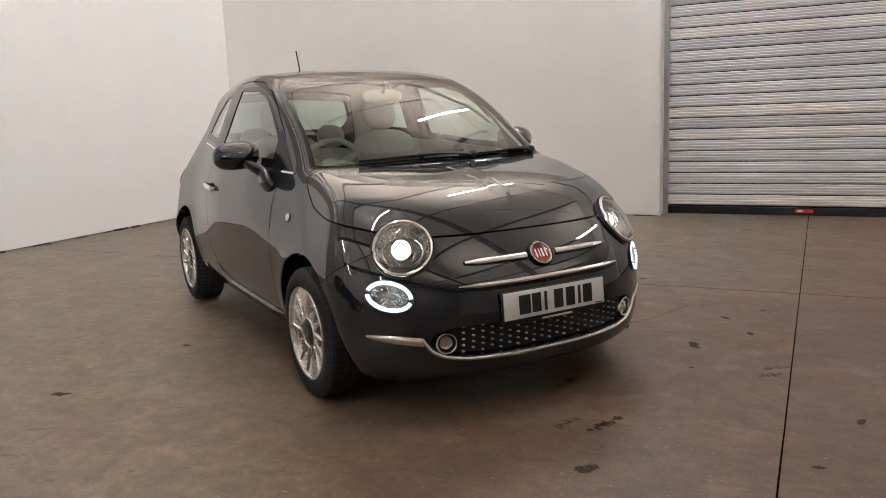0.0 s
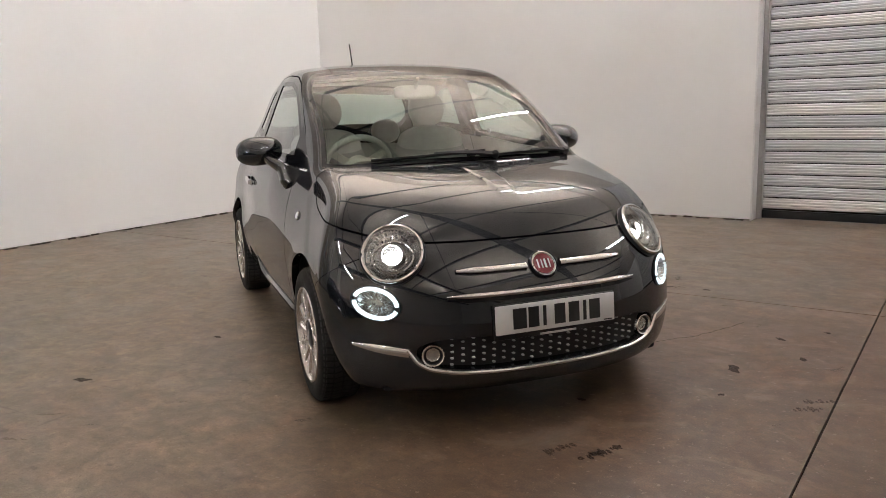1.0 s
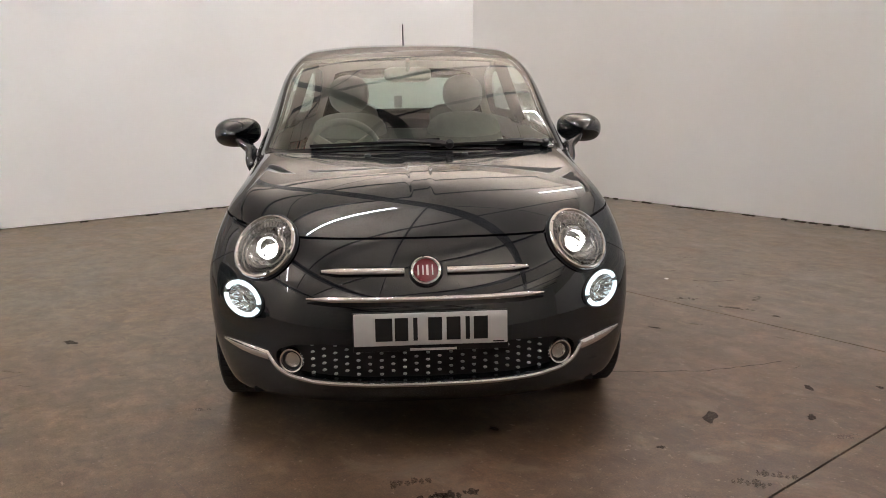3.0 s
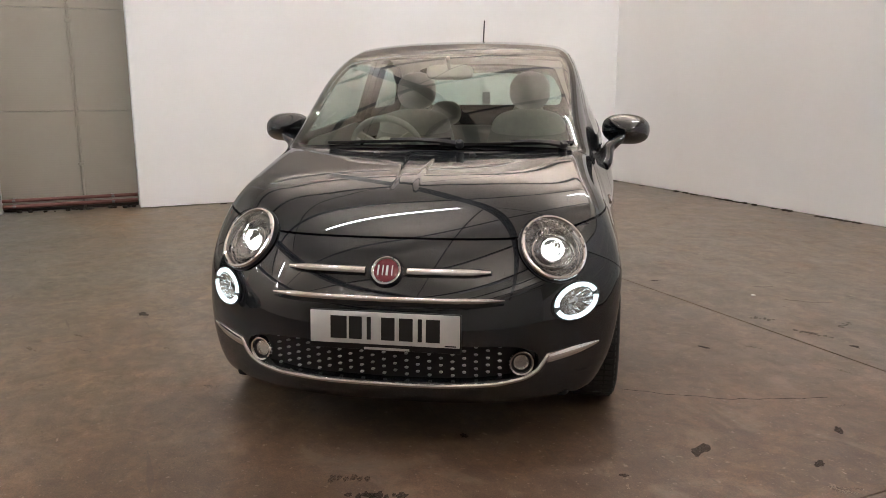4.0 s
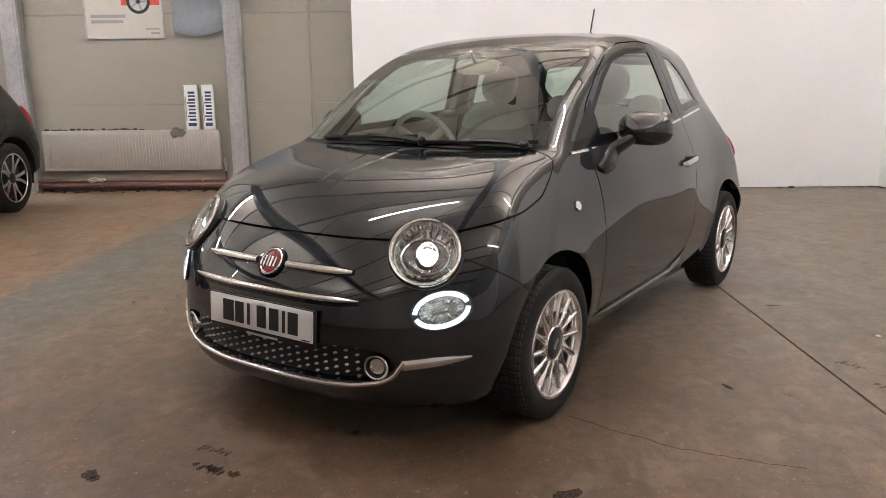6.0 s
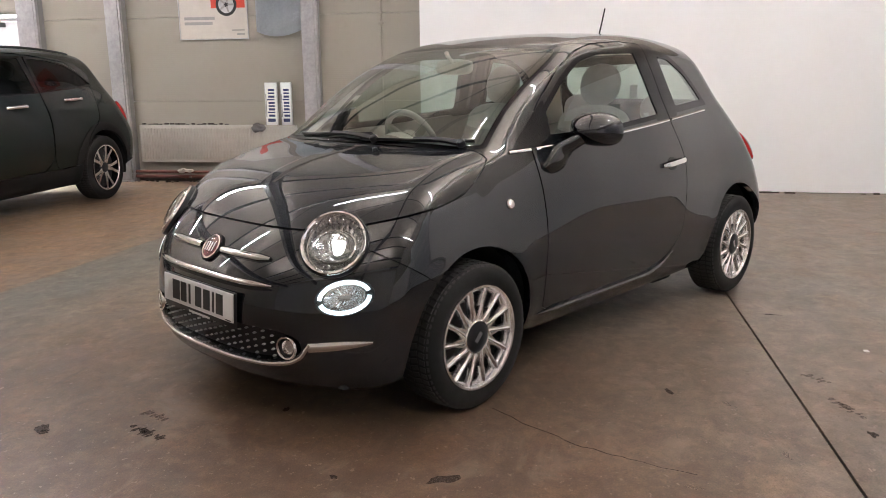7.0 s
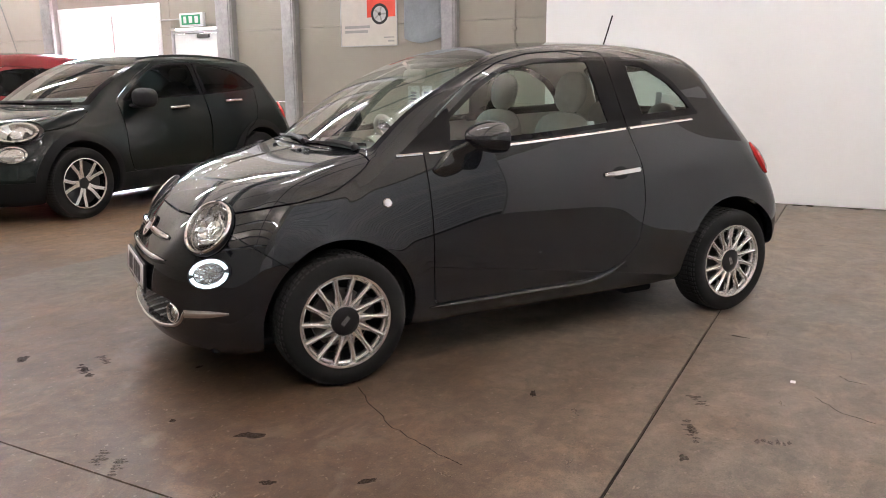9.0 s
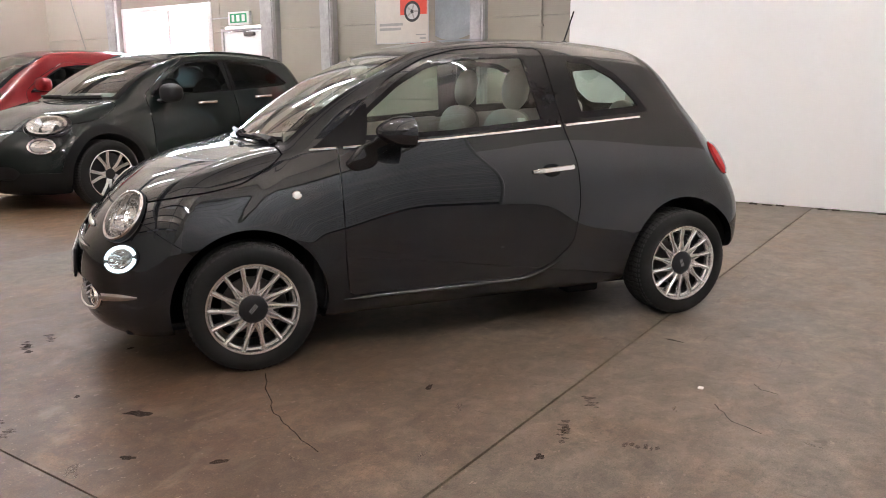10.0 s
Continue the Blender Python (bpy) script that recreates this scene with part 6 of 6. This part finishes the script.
# ---- the parked cars beyond ----
def big_wheel(R, rim_r, w):
    """Outer side faces +y: five double spokes, bright faces on black."""
    wh = new("wheel")
    wh["label"] = "black and silver five-double-spoke alloy wheel"
    tyre(wh, R, w, rim_r)
    Y = pose(0, 0, 0, -90, 0, 0)
    h = w / 2
    bm = bmesh.new()
    lathe(bm, [(rim_r, h - 0.012), (rim_r + 0.004, h - 0.004), (rim_r - 0.006, h - 0.003), (rim_r - 0.014, h - 0.02), (rim_r - 0.03, 0.0), (rim_r - 0.03, -h + 0.02), (rim_r, -h + 0.012)], 56, Y)
    rim = part("rim", bm, GLOSS_BLACK, wh)
    bm = bmesh.new()
    lathe(bm, [(rim_r + 0.002, h - 0.006), (rim_r + 0.003, h - 0.001), (rim_r - 0.006, h), (rim_r - 0.011, h - 0.008)], 56, Y)
    part("rim_lip", bm, ALLOY, rim)
    for k in range(5):
        for side in (1, -1):
            bm = bmesh.new()
            rings = []
            for u in np.linspace(0, 1, 6):
                r = 0.052 + (rim_r - 0.056) * u
                cx = side * (0.014 + 0.016 * u + 0.052 * max(0, u - 0.35))
                hw = 0.0150 + 0.0025 * u
                yt = h - 0.012 - 0.014 * (1 - u)
                rings.append([Vector((cx - hw, yt - 0.03, r)), Vector((cx - hw, yt, r)), Vector((cx + hw, yt, r)), Vector((cx + hw, yt - 0.03, r))])
            loft(bm, rings)
            ob = part("spoke", bm, ALLOY, rim)
            ob.matrix_basis = pose(0, 0, 0, 0, 72 * k, 0)
    bm = bmesh.new()
    lathe(bm, [(0.055, h - 0.06), (0.053, h - 0.024), (0.03, h - 0.02), (0, h - 0.02)], 32, Y)
    part("hub_cap", bm, DARK_ALLOY, wh)
    bm = bmesh.new()
    lathe(bm, [(0.0, h - 0.075), (rim_r - 0.02, h - 0.075), (rim_r - 0.02, h - 0.09), (0, h - 0.09)], 40, Y)
    part("back_plate", bm, INK, wh)
    return wh


def large_car(name, place_m, size, paint, label, axle, clad, rails, R):
    """A taller five-door car on the same kind of body form."""
    top = thing(name, place_m, label, "car")
    spec = dict(SMALL, axles=(-0.05, axle / size[0] - 0.05), ridge=0.0, hips=0.0, flare=0.02,
                roof=[(-0.6, 1.37), (-0.8, 1.425), (-1.0, 1.462), (-1.25, 1.485), (-1.5, 1.495), (-1.8, 1.49), (-2.1, 1.47), (-2.4, 1.435), (-2.7, 1.36)],
                tail=[(0.15, -2.76), (0.25, -2.85), (0.4, -2.89), (0.6, -2.89), (0.75, -2.875), (0.9, -2.83), (1.0, -2.77), (1.2, -2.66), (1.35, -2.56), (1.45, -2.47)])
    form = Body(spec)
    k = np.array(size)
    off = np.array([0.05, 0, 0])
    v, t = form.shell(0.024)
    hub = R
    glass_f = rounded([(-0.60, 1.115), (-0.80, 1.27), (-1.00, 1.40), (-1.16, 1.475), (-1.40, 1.505), (-1.66, 1.508), (-1.70, 1.155)], 0.04)
    glass_r = rounded([(-1.745, 1.505), (-1.79, 1.16), (-2.55, 1.205), (-2.72, 1.235), (-2.55, 1.36), (-2.36, 1.44), (-2.05, 1.495)], 0.05)
    door_f = rounded([(-0.55, 1.13), (-0.55, 0.60), (-0.62, 0.40), (-1.60, 0.40), (-1.73, 0.52), (-1.725, 1.53), (-1.2, 1.54), (-0.85, 1.36)], 0.05)
    door_r = rounded([(-1.735, 1.53), (-1.74, 0.50), (-1.80, 0.40), (-2.15, 0.42), (-2.32, 0.72), (-2.52, 0.86), (-2.66, 1.20), (-2.40, 1.46)], 0.05)
    scr = rounded([(-0.2, 0.9), (0.60 * k[1], 1.0 * k[2]), (0.668 * k[1], 1.0 * k[2]), (0.588 * k[1], 1.29 * k[2]), (0.548 * k[1], 1.39 * k[2]), (-0.2, 1.424 * k[2])], 0.04)
    hc = (form.at_front(0.57, 0.785) + off) * k
    fc = (form.at_front(0.63, 0.605) + off) * k
    hn, fn = form.normal(hc / k - off) / k, form.normal(fc / k - off) / k

    def f_of(ps):
        p = (ps + off) * k
        a = np.abs(p[:, 1])
        xz, az = p[:, [0, 2]], np.stack([a, p[:, 2]], 1)
        onside = a - (form.side(ps[:, 2]) - 0.13) * k[1]
        f = {}
        rr = [np.hypot(p[:, 0] - cx, p[:, 2] - hub) for cx in (0, axle)]
        f["arch"] = np.minimum(R + 0.065 - np.minimum(*rr), a - 0.45)
        f["clad"] = np.maximum(np.minimum(R + 0.150 - np.minimum(*rr), a - 0.45), 0.40 - p[:, 2]) if clad else np.full(len(p), -1.0)
        f["gf"], f["gr"] = (np.minimum(inside(xz, g), onside) for g in (glass_f, glass_r))
        f["df"], f["dr"] = (np.minimum(inside(xz, g), onside) for g in (door_f, door_r))
        face = ps[:, 0] - (form.screen(ps[:, 2]) - 0.28 * (a / k[1]) ** 2 - 0.05)
        f["scr"] = np.minimum(np.minimum(inside(az, scr), face), p[:, 2] - 0.994 * k[2])
        f["head"] = 0.12 * (1 - np.sqrt(((p[:, 0] - hc[0]) / 0.26) ** 2 + ((p[:, 1] - hc[1]) / 0.20) ** 2 + ((p[:, 2] - hc[2]) / 0.125) ** 2))
        f["fog"] = 0.085 - np.linalg.norm((p - fc) * np.array([0.64, 0.64, 1.06]), axis=1)
        f["post"] = np.minimum(inside(xz, rounded([(-1.60, 1.15), (-1.60, 1.512), (-1.83, 1.512), (-1.88, 1.165)], 0.01)), onside)
        f["hood"] = np.minimum(np.minimum(ps[:, 2] - HOOD_SIDE(ps[:, 0]), ps[:, 0] - (-0.088 - 0.30 * (a / k[1]) ** 2)), ps[:, 0] + 0.30)
        f["mouth"] = np.minimum(inside(az, rounded([(-0.2, 0.46), (0.5, 0.46), (0.58, 0.40), (0.5, 0.33), (-0.2, 0.33)], 0.04)), p[:, 0] - 0.3)
        return f

    for key, gaps in (("arch", (0,)), ("clad", (0,)), ("gf", (0, 0.018)), ("gr", (0, 0.018)), ("post", (0,)), ("df", (-0.004, 0.004)), ("dr", (-0.004, 0.004)), ("scr", (0, 0.03)), ("head", (0,)), ("fog", (0,)), ("hood", (-0.004, 0.004)), ("mouth", (0,))):
        for g in gaps:
            v, t = cut(v, t, f_of(v)[key] - g)
    n = form.normal(v) / k
    n /= np.linalg.norm(n, axis=1, keepdims=True)
    c = v[t].mean(1)
    f = f_of(c)
    p = (v + off) * k
    live = ~((f["arch"] > 0) | (f["head"] > 0) | (f["fog"] > 0))

    def grab(mask):
        nonlocal live
        got = t[live & mask]
        live = live & ~mask
        return got

    panel("windscreen", p, grab(f["scr"] > 0.03), n, WINDOW_GLASS, top, rim=0.004)
    panel("windscreen_border", p, grab(f["scr"] > 0), n, GLOSS_BLACK, top, rim=0.01)
    for nm, key, mat in (("front_window", "gf", DARK_GLASS), ("rear_door_window", "gr", DARK_GLASS)):
        edge, pane = grab((f[key] > 0) & (f[key] < 0.018)), grab(f[key] > 0)
        for s in ("left", "right"):
            panel("window_trim", p, edge, n, GLOSS_BLACK, top, rim=0.01, sides=s)
            panel(nm, p, pane, n, mat, top, rim=0.004, sides=s, shift=-0.004)
    pillar = grab((f["post"] > 0) & (np.abs(f["df"]) > 0.004) & (np.abs(f["dr"]) > 0.004))
    for s in ("left", "right"):
        panel("pillar_trim", p, pillar, n, GLOSS_BLACK, top, rim=0.01, sides=s)
    panel("grille", p, grab(f["mouth"] > 0), n, BLACK, top, rim=0.01, shift=-0.02)
    grab((np.abs(f["df"]) < 0.004) | (np.abs(f["dr"]) < 0.004) | (np.abs(f["hood"]) < 0.004))
    panel("wheel_arch_cladding", p, grab(f["clad"] > 0), n, CLADDING, top, rim=0.03, shift=0.008, label="black plastic lower cladding")
    for nm, key in (("front_door", "df"), ("rear_door", "dr")):
        tri = grab(f[key] > 0)
        for s in ("left", "right"):
            panel(nm, p, tri, n, paint, top, rim=0.03, sides=s)
    panel("bonnet", p, grab(f["hood"] > 0), n, paint, top, rim=0.03)
    rest = t[live]
    panel("body_shell", p, rest, n, paint, top, rim=0.03)
    panel("roof_lining", p, rest[p[rest][:, :, 2].min(1) > 1.0], n, HEADLINER, top, rim=0, shift=-0.03)
    for sgn in (1, -1):
        sv = np.array([1, sgn, 1])
        m = frame_at(hc * sv, hn * sv)
        lamp = part("headlamp", turned([(0.135, -0.01), (0.12, -0.06), (0.06, -0.09), (0, -0.09)], 32, m @ Matrix.Diagonal((1.8, 1.12, 1, 1))), LAMP_DARK, top, "clear oval headlamp")
        part("chrome_ring", turned([(0.112, -0.02), (0.115, 0.006), (0.10, 0.010), (0.09, -0.004), (0.06, -0.05)], 36, m @ Matrix.Diagonal((1.75, 1.08, 1, 1))), CHROME, lamp)
        part("projector", turned([(0.07, -0.06), (0.068, -0.01), (0.045, 0.004), (0, 0.008)], 24, m), REFLECTOR, lamp)
        part("cover_lens", turned([(0.125, 0.0), (0.11, 0.012), (0.06, 0.024), (0, 0.028)], 32, m @ Matrix.Diagonal((1.75, 1.1, 1, 1))), LENS_GLASS, lamp)
        m = frame_at(fc * sv, fn * sv) @ Matrix.Diagonal((1.55, 0.95, 1, 1))
        fog = part("daytime_lamp", turned([(0.088, -0.01), (0.07, -0.05), (0, -0.06)], 28, m), LAMP_DARK, top)
        part("chrome_ring", turned([(0.088, -0.012), (0.086, 0.01), (0.074, 0.012), (0.07, -0.004)], 32, m), CHROME, fog)
        part("lens", turned([(0.068, 0.0), (0.04, 0.012), (0, 0.016)], 28, m), REFLECTOR, fog)
        for hx, hz in ((-1.31, 1.035), (-2.19, 1.085)):
            q = (form.at_side((hx / k[0] - 0.05), hz / k[2], sgn) + off) * k
            bm = bmesh.new()
            sweep(bm, [q + np.array([0.12, 0, -0.004]), q + np.array([0.09, sgn * 0.04, 0]), q + np.array([-0.09, sgn * 0.04, 0.006]), q + np.array([-0.12, 0, 0.01])], circle(0.021, 8, 0.8))
            part("door_handle", bm, ALLOY, top, "silver door handle")
        mir = new("door_mirror")
        mir.parent = top
        q = (form.at_side(-0.66, 1.0, sgn) + off) * k
        part("mirror_shell", place(cushion((0.09, 0.14, 0.10), power=2.8), pose(q[0] - 0.02, q[1] + sgn * 0.15, q[2] + 0.06)), BLACK if rails else paint, mir)
        bm = bmesh.new()
        sweep(bm, [(q[0] + 0.03, q[1] - sgn * 0.03, q[2] - 0.02), (q[0], q[1] + sgn * 0.06, q[2] - 0.02), (q[0] - 0.02, q[1] + sgn * 0.13, q[2] + 0.02)], circle(0.035, 10, 0.6))
        part("mirror_foot", bm, BLACK, mir)
        q = (form.at_side(-2.66, 0.86, sgn) + off) * k
        part("tail_lamp", turned([(0.11, -0.012), (0.11, 0.008), (0.07, 0.026), (0, 0.034)], 30, frame_at(q, form.normal(q / k - off)) @ Matrix.Diagonal((0.8, 1.1, 1, 1))), TAIL_RED, top, "red tail lamp")
        if rails:
            xs = np.linspace(-1.05, -2.6, 20)
            q = (form.at_top(xs / k[0] - 0.05, np.full(20, 0.47 * sgn)) + off) * k
            q[1:-1, 2] += 0.003
            bm = bmesh.new()
            sweep(bm, q, circle(0.013, 8))
            part("roof_rail", bm, BLACK, top)
        for cx in (0, axle):
            bm = bmesh.new()
            arc = [(math.cos(a), math.sin(a)) for a in np.linspace(radians(-14), radians(194), 30)]
            rr = R + 0.075
            ra = [bm.verts.new((cx + rr * ca, sgn * 0.5, hub + rr * sa)) for ca, sa in arc]
            rb = [bm.verts.new((cx + rr * ca, sgn * 0.86, hub + rr * sa)) for ca, sa in arc]
            for i in range(29):
                bm.faces.new((ra[i], ra[i + 1], rb[i + 1], rb[i]))
            bm.faces.new(ra)
            part("wheel_housing", bm, UNDERBODY, top)
    part("underbody", box((-3.1, -0.68, 0.2), (0.6, 0.68, 0.27), 0.02), UNDERBODY, top)
    part("engine_bay", box((-0.3, -0.45, 0.25), (0.5, 0.45, 0.8), 0.03), UNDERBODY, top)
    part("dashboard", place(cushion((0.22, 0.68, 0.14), power=4), pose(-0.55, 0, 1.0)), DASH_GREY, top)
    for y in (-0.38, 0.38):
        seat = new("front_seat")
        seat.parent = top
        part("backrest", place(cushion((0.09, 0.25, 0.36), power=2.8), pose(-1.65, y, 0.95, 0, -14, 0)), DASH_GREY, seat)
        part("head_restraint", place(cushion((0.05, 0.13, 0.09), power=2.6), pose(-1.77, y, 1.38, 0, -10, 0)), DASH_GREY, seat)
    part("rear_bench", place(cushion((0.1, 0.6, 0.36), power=4), pose(-2.65, 0, 0.92, 0, -16, 0)), DASH_GREY, top)
    for y in (-0.35, 0.25):
        ys, zs = np.linspace(y - 0.25, y + 0.3, 12) / k[1], np.linspace(1.012, 1.02, 12)
        q = (form.at_front(ys, zs) + off) * k
        bm = bmesh.new()
        sweep(bm, q + np.array([0.01, 0, 0.012]), circle(0.011, 6))
        part("wiper", bm, BLACK, top)
    w = big_wheel(R, R * 0.70, 0.215)
    w.parent = top
    w.matrix_basis = pose(0, 0.885 * k[1] / 1.115 - 0.10, R, 0, 20, 0)
    copy_thing(w, pose(axle, 0.885 * k[1] / 1.115 - 0.10, R, 0, 50, 0))
    copy_thing(w, pose(0, -0.885 * k[1] / 1.115 + 0.10, R, 0, 5, 180))
    copy_thing(w, pose(axle, -0.885 * k[1] / 1.115 + 0.10, R, 0, 33, 180))
    return top


large_car("crossover_car", pose(-3.28, -0.80, 0, 0, 0, 0), (1.19, 1.115, 1.085), GREEN_PAINT, "dark green five-door crossover with black cladding and roof rails", -2.57, True, True, 0.345)
large_car("family_car", pose(-4.02, -4.6, 0, 0, 0, 0), (1.17, 1.12, 1.17), RED_PAINT, "bright red tall hatchback parked beyond the green crossover", -2.55, True, False, 0.345)
